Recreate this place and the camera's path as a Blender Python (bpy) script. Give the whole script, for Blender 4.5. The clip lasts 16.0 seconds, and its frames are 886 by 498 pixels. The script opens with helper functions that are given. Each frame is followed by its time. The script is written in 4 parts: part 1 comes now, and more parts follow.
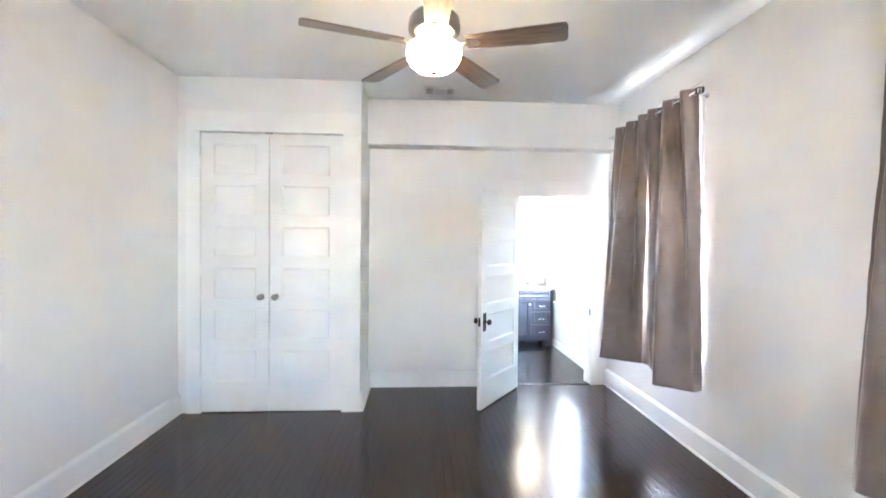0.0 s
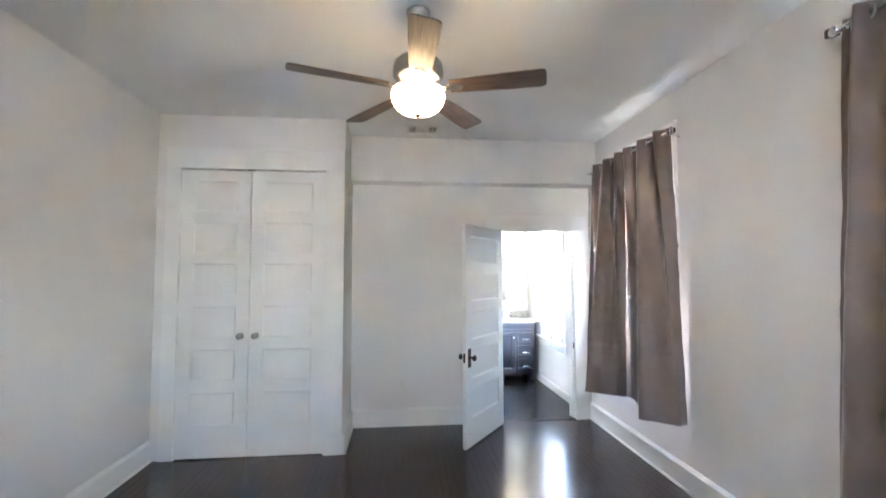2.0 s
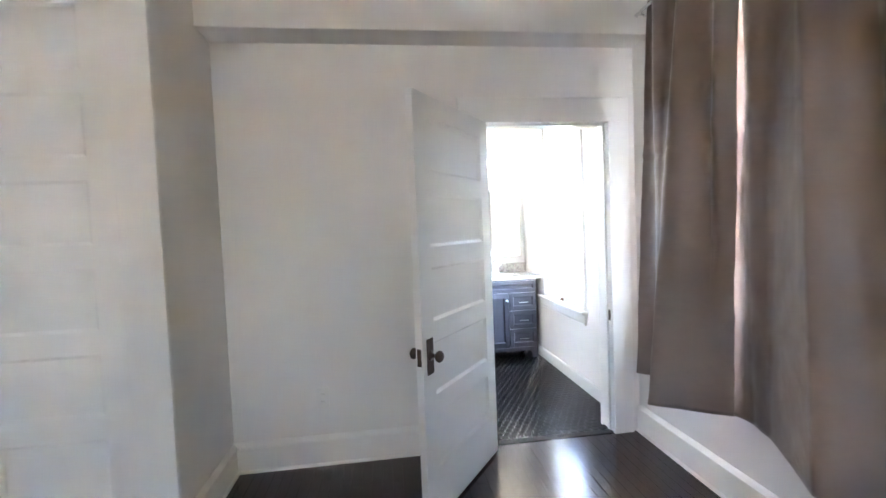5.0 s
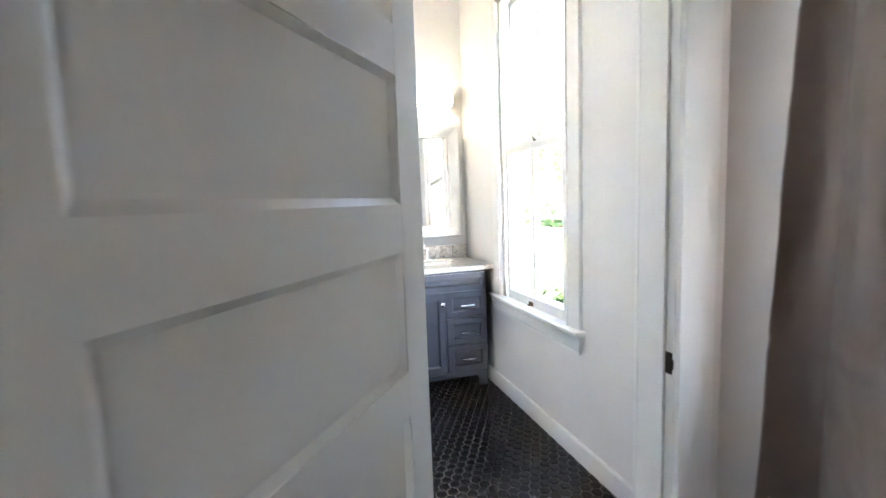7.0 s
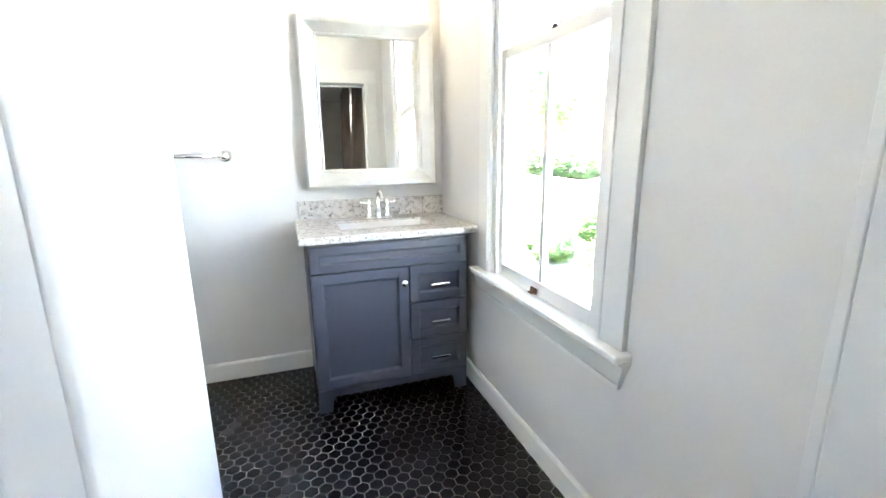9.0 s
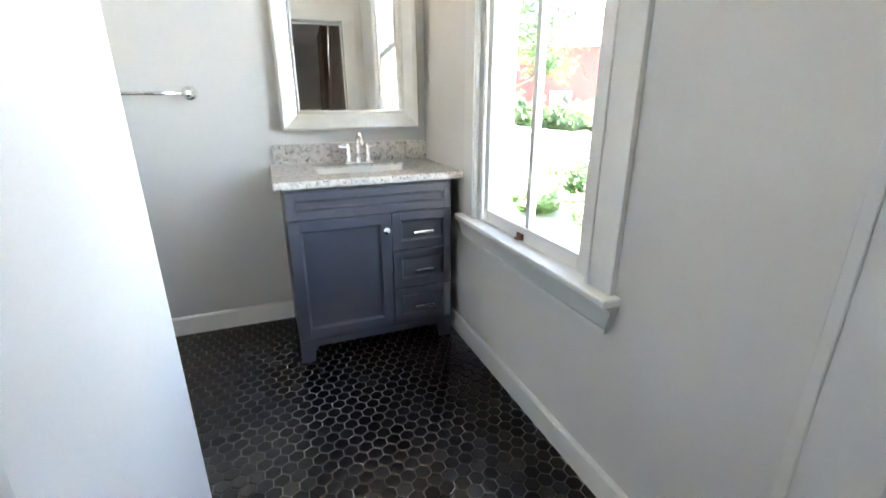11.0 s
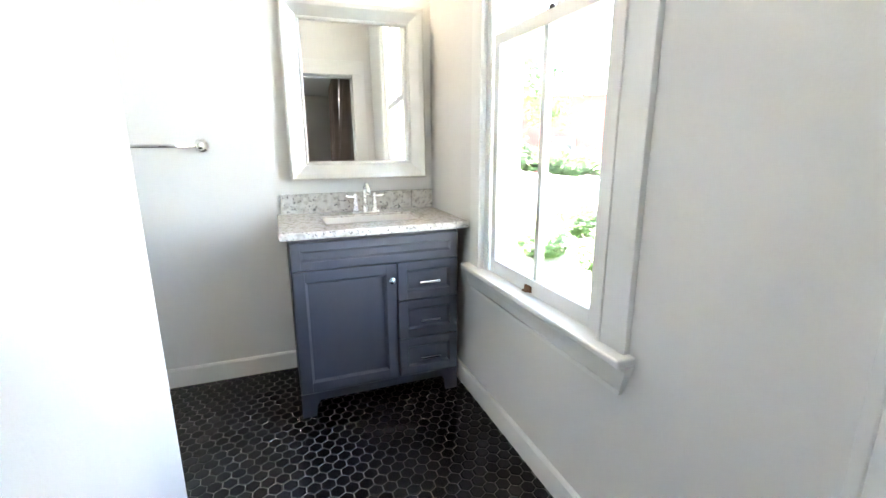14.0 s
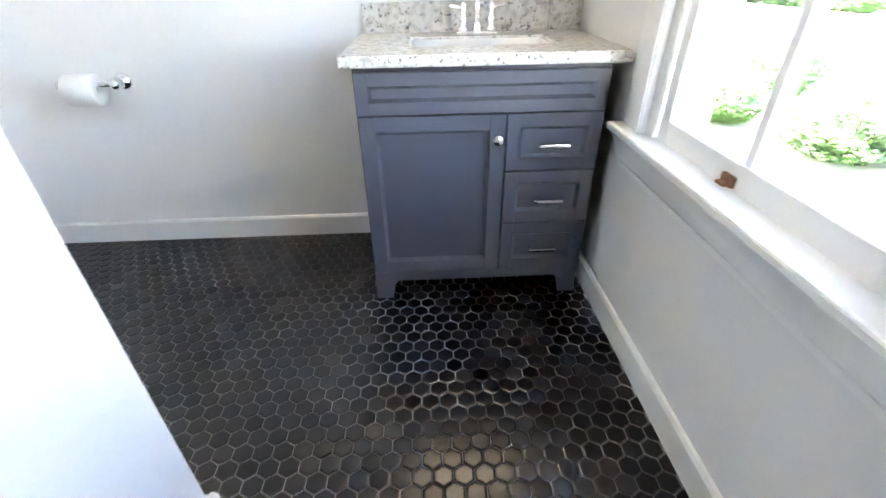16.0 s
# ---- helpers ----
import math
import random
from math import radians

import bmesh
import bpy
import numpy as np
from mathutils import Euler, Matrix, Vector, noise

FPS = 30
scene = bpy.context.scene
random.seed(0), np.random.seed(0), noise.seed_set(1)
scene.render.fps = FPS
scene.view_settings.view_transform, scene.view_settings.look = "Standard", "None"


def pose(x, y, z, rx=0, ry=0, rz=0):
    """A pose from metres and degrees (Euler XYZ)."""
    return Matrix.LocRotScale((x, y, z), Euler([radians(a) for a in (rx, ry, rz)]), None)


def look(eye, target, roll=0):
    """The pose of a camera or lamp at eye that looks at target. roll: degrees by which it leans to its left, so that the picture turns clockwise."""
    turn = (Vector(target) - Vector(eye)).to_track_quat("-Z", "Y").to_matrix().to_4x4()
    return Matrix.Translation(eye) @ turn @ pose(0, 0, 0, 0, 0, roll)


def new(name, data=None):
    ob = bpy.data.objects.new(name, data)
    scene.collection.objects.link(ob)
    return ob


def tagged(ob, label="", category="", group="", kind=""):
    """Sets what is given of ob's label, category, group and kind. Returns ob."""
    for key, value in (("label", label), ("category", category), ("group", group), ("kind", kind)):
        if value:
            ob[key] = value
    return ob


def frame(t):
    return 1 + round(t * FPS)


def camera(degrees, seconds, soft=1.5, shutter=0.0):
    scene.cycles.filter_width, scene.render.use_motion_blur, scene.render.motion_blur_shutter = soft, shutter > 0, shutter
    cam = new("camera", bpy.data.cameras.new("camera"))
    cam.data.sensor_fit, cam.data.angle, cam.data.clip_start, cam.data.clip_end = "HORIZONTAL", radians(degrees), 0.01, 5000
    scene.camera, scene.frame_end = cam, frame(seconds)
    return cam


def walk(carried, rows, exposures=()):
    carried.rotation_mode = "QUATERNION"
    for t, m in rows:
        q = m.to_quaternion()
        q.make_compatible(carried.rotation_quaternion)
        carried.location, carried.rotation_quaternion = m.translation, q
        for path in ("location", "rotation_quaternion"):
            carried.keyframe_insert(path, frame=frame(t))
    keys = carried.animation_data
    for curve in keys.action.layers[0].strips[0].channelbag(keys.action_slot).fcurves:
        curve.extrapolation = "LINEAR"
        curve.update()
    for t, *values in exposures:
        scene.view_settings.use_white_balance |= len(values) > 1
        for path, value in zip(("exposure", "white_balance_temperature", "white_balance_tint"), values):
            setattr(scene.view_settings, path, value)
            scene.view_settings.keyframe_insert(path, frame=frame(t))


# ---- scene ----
cam = camera(90.4, 16.0, soft=1.5, shutter=0.4)
PATH = [
    (0, (0.133, -4.639, 1.53), (0.247, -2.643, 1.497), 0.5),
    (0.5, (0.133, -4.651, 1.558), (0.256, -2.66, 1.708), 0.2),
    (1, (0.122, -4.658, 1.569), (0.243, -2.675, 1.801), 0.4),
    (1.5, (0.118, -4.659, 1.566), (0.245, -2.68, 1.825), 0.5),
    (2, (0.114, -4.645, 1.56), (0.31, -2.658, 1.672), -0.1),
    (2.5, (0.141, -4.523, 1.512), (0.322, -2.532, 1.463), -1.3),
    (3, (0.257, -4.242, 1.482), (0.434, -2.25, 1.489), -1.4),
    (5.5, (0.639, -2.25, 1.351), (0.933, -0.276, 1.225), -2.1),
    (6, (0.74, -1.818, 1.316), (1.075, 0.147, 1.151), -1.3),
    (6.5, (0.846, -1.425, 1.294), (1.236, 0.527, 1.1), 0.3),
    (7, (0.942, -1.051, 1.307), (1.525, 0.85, 1.097), -2.1),
    (7.5, (1.101, -0.725, 1.272), (1.678, 1.176, 1.04), -2.2),
    (8, (1.216, -0.439, 1.265), (1.717, 1.481, 1.013), -1.3),
    (8.5, (1.278, -0.237, 1.254), (1.88, 1.634, 0.884), -0.6),
    (11, (1.323, -0.127, 1.191), (2.016, 1.633, 0.54), -0.1),
    (11.5, (1.322, -0.129, 1.143), (1.998, 1.535, 0.263), -0.4),
    (12, (1.324, -0.129, 1.123), (1.993, 1.488, 0.155), -0.5),
    (12.5, (1.328, -0.126, 1.127), (1.985, 1.519, 0.198), -1.1),
    (13, (1.332, -0.122, 1.161), (1.998, 1.596, 0.385), -1.0),
    (13.5, (1.341, -0.111, 1.199), (2.02, 1.68, 0.624), -0.5),
    (14, (1.334, -0.095, 1.22), (2.021, 1.724, 0.752), -0.2),
    (14.5, (1.347, -0.061, 1.204), (1.999, 1.719, 0.568), -0.1),
    (15, (1.424, 0.06, 1.148), (1.871, 1.817, 0.304), -0.7),
    (15.5, (1.516, 0.215, 1.114), (1.722, 1.915, 0.081), -0.8),
    (16, (1.569, 0.453, 1.06), (1.631, 2.141, -0.01), -1.0),
]
EXPOSURES = [(0.0, 7.9, 6300, 14), (1.0, 7.5, 6250, 14), (1.5, 7.3, 6300, 14), (2.0, 7.1, 6350, 14), (3.0, 7.0, 6400, 15), (5.5, 6.85, 6750, 16), (6.0, 6.5, 6950, 16), (6.5, 6.2, 6950, 16), (7.0, 6.0, 6950, 15), (7.5, 5.95, 7000, 13), (8.0, 5.95, 7000, 12), (8.5, 6.0, 7000, 12), (11.0, 5.28, 7100, 12), (12.5, 5.85, 7100, 12), (14.0, 5.7, 7200, 12), (15.0, 5.6, 7100, 13), (16.0, 5.9, 7100, 14)]
walk(cam, [(t, look(eye, target, roll)) for t, eye, target, roll in PATH], EXPOSURES)

# light levels and a few plan numbers
SKY, BED1, BED2, REAR = 0.15, 0.7, 0.4, 0.08
BOWL_GLOW, TUBE_GLOW = 0.21, 0.32
LEAF_TURN, FAN_TURN = -127.0, 0.0
SOFFY, SOFFZ = -0.20, 2.497
TILEW = 0.053

# ---- light ----
world = bpy.data.worlds.new("sky")
scene.world = world
world.use_nodes = True
wt = world.node_tree
sky = wt.nodes.new("ShaderNodeTexSky")
sky.sky_type = "NISHITA"
sky.sun_disc = False
sky.sun_elevation = radians(55)
sky.sun_rotation = radians(-35)
wt.links.new(sky.outputs[0], wt.nodes["Background"].inputs[0])
wt.nodes["Background"].inputs[1].default_value = SKY


def sun_lamp():
    data = bpy.data.lights.new("sun", "SUN")
    data.energy, data.angle, data.color = 5.0, radians(0.5), (1.0, 0.95, 0.88)
    ob = new("sun", data)
    ob.matrix_world = look((-2.0, 3.0, 5.0), (0, 0, 0))


def area_lamp(name, at, target, w, h, watts, color):
    data = bpy.data.lights.new(name, "AREA")
    data.shape, data.size, data.size_y, data.energy, data.color = "RECTANGLE", w, h, watts, color
    ob = new(name, data)
    ob.matrix_world = look(at, target)
    return ob


sun_lamp()
SKYLIGHT = (0.93, 0.97, 1.0)
area_lamp("window_light_bedroom", (2.30, -0.8, 1.7), (1.3, -1.8, 1.7), 0.24, 1.6, BED1, SKYLIGHT)
area_lamp("window_light_bedroom", (2.32, -3.55, 1.6), (0, -3.55, 1.6), 0.9, 1.7, BED2, SKYLIGHT)
# fill light at the added rear opening, no known source there
area_lamp("window_light_rear", (-0.05, -6.31, 1.525), (-0.05, 0, 1.525), 0.48, 0.73, REAR, SKYLIGHT)


# ---- materials ----
def mat(name, color, rough=0.5, metal=0.0, var=0.06, scale=3.0, bump=0.05, bscale=120.0, spec=0.5, coat=0.0, rnd=0.0):
    m = bpy.data.materials.new(name)
    m.use_nodes = True
    nt = m.node_tree
    b = nt.nodes["Principled BSDF"]
    b.inputs["Roughness"].default_value = rough
    b.inputs["Metallic"].default_value = metal
    b.inputs["Specular IOR Level"].default_value = spec
    b.inputs["Coat Weight"].default_value = coat
    b.inputs["Coat Roughness"].default_value = 0.08
    co = nt.nodes.new("ShaderNodeTexCoord")
    n = nt.nodes.new("ShaderNodeTexNoise")
    n.inputs["Scale"].default_value = scale
    n.inputs["Detail"].default_value = 6
    nt.links.new(co.outputs["Object"], n.inputs["Vector"])
    r = nt.nodes.new("ShaderNodeValToRGB")
    r.color_ramp.elements[0].position, r.color_ramp.elements[1].position = 0.3, 0.7
    r.color_ramp.elements[0].color = (*[c * (1 - var) for c in color], 1)
    r.color_ramp.elements[1].color = (*[min(1, c * (1 + var)) for c in color], 1)
    nt.links.new(n.outputs[0], r.inputs[0])
    out = r.outputs[0]
    if rnd:
        info = nt.nodes.new("ShaderNodeObjectInfo")
        hsv = nt.nodes.new("ShaderNodeHueSaturation")
        mr = nt.nodes.new("ShaderNodeMapRange")
        mr.inputs[3].default_value, mr.inputs[4].default_value = 1 - rnd, 1 + rnd
        nt.links.new(info.outputs["Random"], mr.inputs[0])
        nt.links.new(mr.outputs[0], hsv.inputs["Value"])
        nt.links.new(out, hsv.inputs["Color"])
        out = hsv.outputs[0]
    nt.links.new(out, b.inputs["Base Color"])
    if bump:
        n2 = nt.nodes.new("ShaderNodeTexNoise")
        n2.inputs["Scale"].default_value = bscale
        n2.inputs["Detail"].default_value = 3
        nt.links.new(co.outputs["Object"], n2.inputs["Vector"])
        bp = nt.nodes.new("ShaderNodeBump")
        bp.inputs["Strength"].default_value = bump
        bp.inputs["Distance"].default_value = 0.004
        nt.links.new(n2.outputs[0], bp.inputs["Height"])
        nt.links.new(bp.outputs[0], b.inputs["Normal"])
    return m


def floorboard_material():
    m = mat("dark_floorboard", (0.019, 0.0095, 0.007), 0.2, 0, 0.3, 6, 0, rnd=0.12)
    nt = m.node_tree
    b = nt.nodes["Principled BSDF"]
    co = nt.nodes.new("ShaderNodeTexCoord")
    mp = nt.nodes.new("ShaderNodeMapping")
    mp.inputs["Scale"].default_value = (60, 3, 1)
    g = nt.nodes.new("ShaderNodeTexNoise")
    g.inputs["Scale"].default_value, g.inputs["Detail"].default_value = 1.5, 6
    w = nt.nodes.new("ShaderNodeTexNoise")
    w.inputs["Scale"].default_value, w.inputs["Detail"].default_value = 2.2, 8
    nt.links.new(co.outputs["Object"], mp.inputs[0])
    nt.links.new(mp.outputs[0], g.inputs["Vector"])
    nt.links.new(co.outputs["Object"], w.inputs["Vector"])
    bp = nt.nodes.new("ShaderNodeBump")
    bp.inputs["Strength"].default_value, bp.inputs["Distance"].default_value = 0.10, 0.003
    mix = nt.nodes.new("ShaderNodeMath")
    mix.operation = "MULTIPLY_ADD"
    mix.inputs[1].default_value = 0.5
    nt.links.new(g.outputs[0], mix.inputs[0])
    nt.links.new(w.outputs[0], mix.inputs[2])
    nt.links.new(mix.outputs[0], bp.inputs["Height"])
    nt.links.new(bp.outputs[0], b.inputs["Normal"])
    mr = nt.nodes.new("ShaderNodeMapRange")
    mr.inputs[1].default_value, mr.inputs[2].default_value = 0.35, 0.7
    mr.inputs[3].default_value, mr.inputs[4].default_value = 0.17, 0.24
    nt.links.new(w.outputs[0], mr.inputs[0])
    nt.links.new(mr.outputs[0], b.inputs["Roughness"])
    return m


def granite_material():
    m = bpy.data.materials.new("speckled_granite")
    m.use_nodes = True
    nt = m.node_tree
    b = nt.nodes["Principled BSDF"]
    b.inputs["Roughness"].default_value = 0.14
    co = nt.nodes.new("ShaderNodeTexCoord")
    base = nt.nodes.new("ShaderNodeTexNoise")
    base.inputs["Scale"].default_value, base.inputs["Detail"].default_value = 38, 6
    r = nt.nodes.new("ShaderNodeValToRGB")
    r.color_ramp.elements[0].position, r.color_ramp.elements[0].color = 0.32, (0.45, 0.42, 0.38, 1)
    r.color_ramp.elements[1].position, r.color_ramp.elements[1].color = 0.55, (0.68, 0.655, 0.62, 1)
    e = r.color_ramp.elements.new(0.43)
    e.color = (0.58, 0.55, 0.51, 1)
    nt.links.new(co.outputs["Object"], base.inputs["Vector"])
    nt.links.new(base.outputs[0], r.inputs[0])
    fleck = nt.nodes.new("ShaderNodeTexNoise")
    fleck.inputs["Scale"].default_value, fleck.inputs["Detail"].default_value = 82, 6
    nt.links.new(co.outputs["Object"], fleck.inputs["Vector"])
    fr = nt.nodes.new("ShaderNodeValToRGB")
    fr.color_ramp.elements[0].position, fr.color_ramp.elements[1].position = 0.58, 0.67
    nt.links.new(fleck.outputs[0], fr.inputs[0])
    mx = nt.nodes.new("ShaderNodeMix")
    mx.data_type = "RGBA"
    mx.inputs["B"].default_value = (0.17, 0.16, 0.165, 1)
    nt.links.new(fr.outputs[0], mx.inputs["Factor"])
    nt.links.new(r.outputs[0], mx.inputs["A"])
    nt.links.new(mx.outputs["Result"], b.inputs["Base Color"])
    return m


def fabric_material():
    m = mat("taupe_fabric", (0.225, 0.176, 0.156), 0.36, 0, 0.12, 2.5, 0.0, spec=0.5)
    nt = m.node_tree
    b = nt.nodes["Principled BSDF"]
    b.inputs["Sheen Weight"].default_value = 0.25
    co = nt.nodes.new("ShaderNodeTexCoord")
    crease = nt.nodes.new("ShaderNodeTexNoise")
    crease.inputs["Scale"].default_value, crease.inputs["Detail"].default_value = 7, 6
    weave = nt.nodes.new("ShaderNodeTexNoise")
    weave.inputs["Scale"].default_value = 700
    add = nt.nodes.new("ShaderNodeMath")
    add.operation = "MULTIPLY_ADD"
    add.inputs[1].default_value = 0.06
    nt.links.new(co.outputs["Object"], crease.inputs["Vector"])
    nt.links.new(co.outputs["Object"], weave.inputs["Vector"])
    nt.links.new(weave.outputs[0], add.inputs[0])
    nt.links.new(crease.outputs[0], add.inputs[2])
    bp = nt.nodes.new("ShaderNodeBump")
    bp.inputs["Strength"].default_value, bp.inputs["Distance"].default_value = 0.6, 0.02
    nt.links.new(add.outputs[0], bp.inputs["Height"])
    nt.links.new(bp.outputs[0], b.inputs["Normal"])
    return m


def wood_material(name, dark, light, along):
    m = mat(name, light, 0.38, 0, 0.1, 4, 0.04, 200)
    nt = m.node_tree
    b = nt.nodes["Principled BSDF"]
    co = nt.nodes.new("ShaderNodeTexCoord")
    mp = nt.nodes.new("ShaderNodeMapping")
    mp.inputs["Scale"].default_value = along
    g = nt.nodes.new("ShaderNodeTexNoise")
    g.inputs["Scale"].default_value, g.inputs["Detail"].default_value = 3, 8
    r = nt.nodes.new("ShaderNodeValToRGB")
    r.color_ramp.elements[0].position, r.color_ramp.elements[0].color = 0.35, (*dark, 1)
    r.color_ramp.elements[1].position, r.color_ramp.elements[1].color = 0.65, (*light, 1)
    nt.links.new(co.outputs["Object"], mp.inputs[0])
    nt.links.new(mp.outputs[0], g.inputs["Vector"])
    nt.links.new(g.outputs[0], r.inputs[0])
    nt.links.new(r.outputs[0], b.inputs["Base Color"])
    return m


def glow_material(name, color, strength):
    m = mat(name, (0.85, 0.83, 0.8), 0.3, 0, 0.02, 5, 0)
    b = m.node_tree.nodes["Principled BSDF"]
    b.inputs["Emission Color"].default_value = (*color, 1)
    b.inputs["Emission Strength"].default_value = strength
    return m


def glass_material(name, rough=0.0):
    m = bpy.data.materials.new(name)
    m.use_nodes = True
    b = m.node_tree.nodes["Principled BSDF"]
    b.inputs["Transmission Weight"].default_value = 1.0
    b.inputs["Roughness"].default_value = rough
    b.inputs["IOR"].default_value = 1.45
    return m


WALL = mat("wall_paint", (0.80, 0.785, 0.765), 0.6, 0, 0.02, 1.2, 0.12, 160, spec=0.3)
BATHWALL = mat("bathroom_wall_paint", (0.83, 0.825, 0.81), 0.5, 0, 0.02, 1.5, 0.12, 150, spec=0.35)
CEIL = mat("ceiling_paint", (0.80, 0.80, 0.80), 0.55, 0, 0.02, 0.8, 0.14, 90, spec=0.3)
TRIM = mat("trim_paint", (0.83, 0.825, 0.805), 0.28, 0, 0.015, 4, 0.05, 60)
PLASTIC = mat("white_plastic", (0.78, 0.77, 0.74), 0.35, 0, 0.01, 9, 0)
BOARD = floorboard_material()
# near-black for floor joints and threshold, also painted shade in recesses
GAP = mat("dark_joint_and_shade", (0.006, 0.004, 0.004), 0.6, 0, 0.1, 8, 0)
TILE = mat("black_glazed_tile", (0.011, 0.0098, 0.010), 0.19, 0, 0.2, 9, 0.0, 30, spec=0.44, rnd=0.2)
GROUT = mat("grey_grout", (0.17, 0.162, 0.156), 0.35, 0, 0.3, 14, 0.3, 300)
FABRIC = fabric_material()
NAVY = mat("slate_blue_paint", (0.090, 0.091, 0.110), 0.36, 0, 0.05, 5, 0.04, 90)
GRANITE = granite_material()
CERAMIC = mat("white_ceramic", (0.82, 0.81, 0.78), 0.08, 0, 0.01, 5, 0)
CHROME = mat("chrome", (0.86, 0.86, 0.87), 0.07, 1.0, 0.01, 5, 0)
NICKEL = mat("brushed_nickel", (0.36, 0.345, 0.325), 0.28, 1.0, 0.05, 30, 0)
BRONZE = mat("dark_bronze", (0.075, 0.055, 0.045), 0.32, 0.85, 0.2, 25, 0.05, 90)
SILVER = mat("silver_leaf_frame", (0.74, 0.73, 0.70), 0.33, 0.75, 0.05, 12, 0.06, 120)
MIRROR = mat("mirror_glass", (0.92, 0.93, 0.92), 0.0, 1.0, 0.0, 1, 0)
GLASS = glass_material("window_glass")
CRYSTAL = glass_material("clear_crystal")
BLADE = wood_material("grey_brown_blade", (0.085, 0.06, 0.045), (0.16, 0.12, 0.095), (2, 30, 30))
BOWL = glow_material("lit_frosted_bowl", (1.0, 0.70, 0.38), BOWL_GLOW)
TUBE = glow_material("lit_acrylic", (1.0, 0.86, 0.66), TUBE_GLOW)
PAPER = mat("tissue_paper", (0.82, 0.82, 0.81), 0.9, 0, 0.02, 20, 0.2, 200)
RUST = mat("rusty_brass", (0.20, 0.085, 0.04), 0.5, 0.5, 0.4, 60, 0.2, 120)
LEAF = mat("green_leaf", (0.06, 0.13, 0.03), 0.5, 0, 0.4, 3, 0, rnd=0.2)
BARK = mat("bark", (0.12, 0.09, 0.065), 0.9, 0, 0.3, 10, 0.6, 30)
GRASS = mat("dry_lawn", (0.30, 0.30, 0.20), 0.95, 0, 0.3, 0.6, 0.4, 20)
CONCRETE = mat("pale_concrete", (0.6, 0.585, 0.55), 0.9, 0, 0.1, 0.9, 0.2, 40)
REDWALL = mat("red_siding", (0.28, 0.045, 0.04), 0.7, 0, 0.1, 2, 0.1, 20)
ROOF = mat("grey_shingle", (0.20, 0.19, 0.19), 0.9, 0, 0.2, 3, 0.3, 30)
GALV = mat("galvanised_wire", (0.45, 0.46, 0.46), 0.4, 0.9, 0.1, 20, 0)
DARKGLASS = mat("dark_window_glass", (0.03, 0.035, 0.04), 0.08, 0, 0.1, 2, 0)


# ---- mesh helpers ----
def add_box(bm, a, b, bevel=0.0, m=None):
    t = bmesh.new()
    bmesh.ops.create_cube(t, size=1)
    for v in t.verts:
        v.co = Vector([min(a[i], b[i]) + (v.co[i] + 0.5) * abs(b[i] - a[i]) for i in range(3)])
    if bevel:
        bmesh.ops.bevel(t, geom=t.edges[:], offset=bevel, segments=2, profile=0.5, affect="EDGES")
    merge(bm, t, m)


def merge(bm, t, m=None):
    vs = [bm.verts.new(m @ v.co if m else v.co) for v in t.verts]
    t.verts.index_update()
    for f in t.faces:
        try:
            nf = bm.faces.new([vs[v.index] for v in f.verts])
            nf.smooth = f.smooth
        except ValueError:
            pass
    t.free()


def add_lathe(bm, profile, m=None, seg=32):
    """profile of (radius, height) turned about z"""
    t = bmesh.new()
    rings = []
    for r, z in profile:
        rings.append([t.verts.new((r * math.cos(2 * math.pi * i / seg), r * math.sin(2 * math.pi * i / seg), z)) for i in range(seg)])
    for p, q in zip(rings, rings[1:]):
        for i in range(seg):
            f = t.faces.new((p[i], p[(i + 1) % seg], q[(i + 1) % seg], q[i]))
            f.smooth = True
    t.faces.new(rings[0][::-1])
    t.faces.new(rings[-1])
    merge(bm, t, m)


def add_tube(bm, pts, r, seg=12):
    pts = [Vector(p) for p in pts]
    rad = r if isinstance(r, (list, tuple)) else [r] * len(pts)
    t = bmesh.new()
    rings = []
    side = None
    for i, p in enumerate(pts):
        d = (pts[min(i + 1, len(pts) - 1)] - pts[max(i - 1, 0)]).normalized()
        if side is None:
            side = d.orthogonal().normalized()
        side = (side - d * side.dot(d)).normalized()
        up = d.cross(side)
        rings.append([t.verts.new(p + rad[i] * (side * math.cos(2 * math.pi * k / seg) + up * math.sin(2 * math.pi * k / seg))) for k in range(seg)])
    for p, q in zip(rings, rings[1:]):
        for k in range(seg):
            f = t.faces.new((p[k], p[(k + 1) % seg], q[(k + 1) % seg], q[k]))
            f.smooth = True
    t.faces.new(rings[0][::-1])
    t.faces.new(rings[-1])
    merge(bm, t)


def add_run(bm, profile, p, q, n):
    """profile of (depth, height) swept from p to q; depth grows along n"""
    p, q, n = Vector((*p, 0)), Vector((*q, 0)), Vector((*n, 0))
    z = Vector((0, 0, 1))
    a = [bm.verts.new(p + n * d + z * h) for d, h in profile]
    b = [bm.verts.new(q + n * d + z * h) for d, h in profile]
    k = len(profile)
    for i in range(k):
        bm.faces.new((a[i], a[(i + 1) % k], b[(i + 1) % k], b[i]))
    bm.faces.new(a[::-1])
    bm.faces.new(b)


def add_prism(bm, outline, axis, lo, hi):
    """outline in the two other axes, in order, swept along axis"""
    def at(u, v, w):
        return {0: (w, u, v), 1: (u, w, v), 2: (u, v, w)}[axis]
    a = [bm.verts.new(at(u, v, lo)) for u, v in outline]
    b = [bm.verts.new(at(u, v, hi)) for u, v in outline]
    k = len(outline)
    for i in range(k):
        bm.faces.new((a[i], a[(i + 1) % k], b[(i + 1) % k], b[i]))
    bm.faces.new(a[::-1])
    bm.faces.new(b)


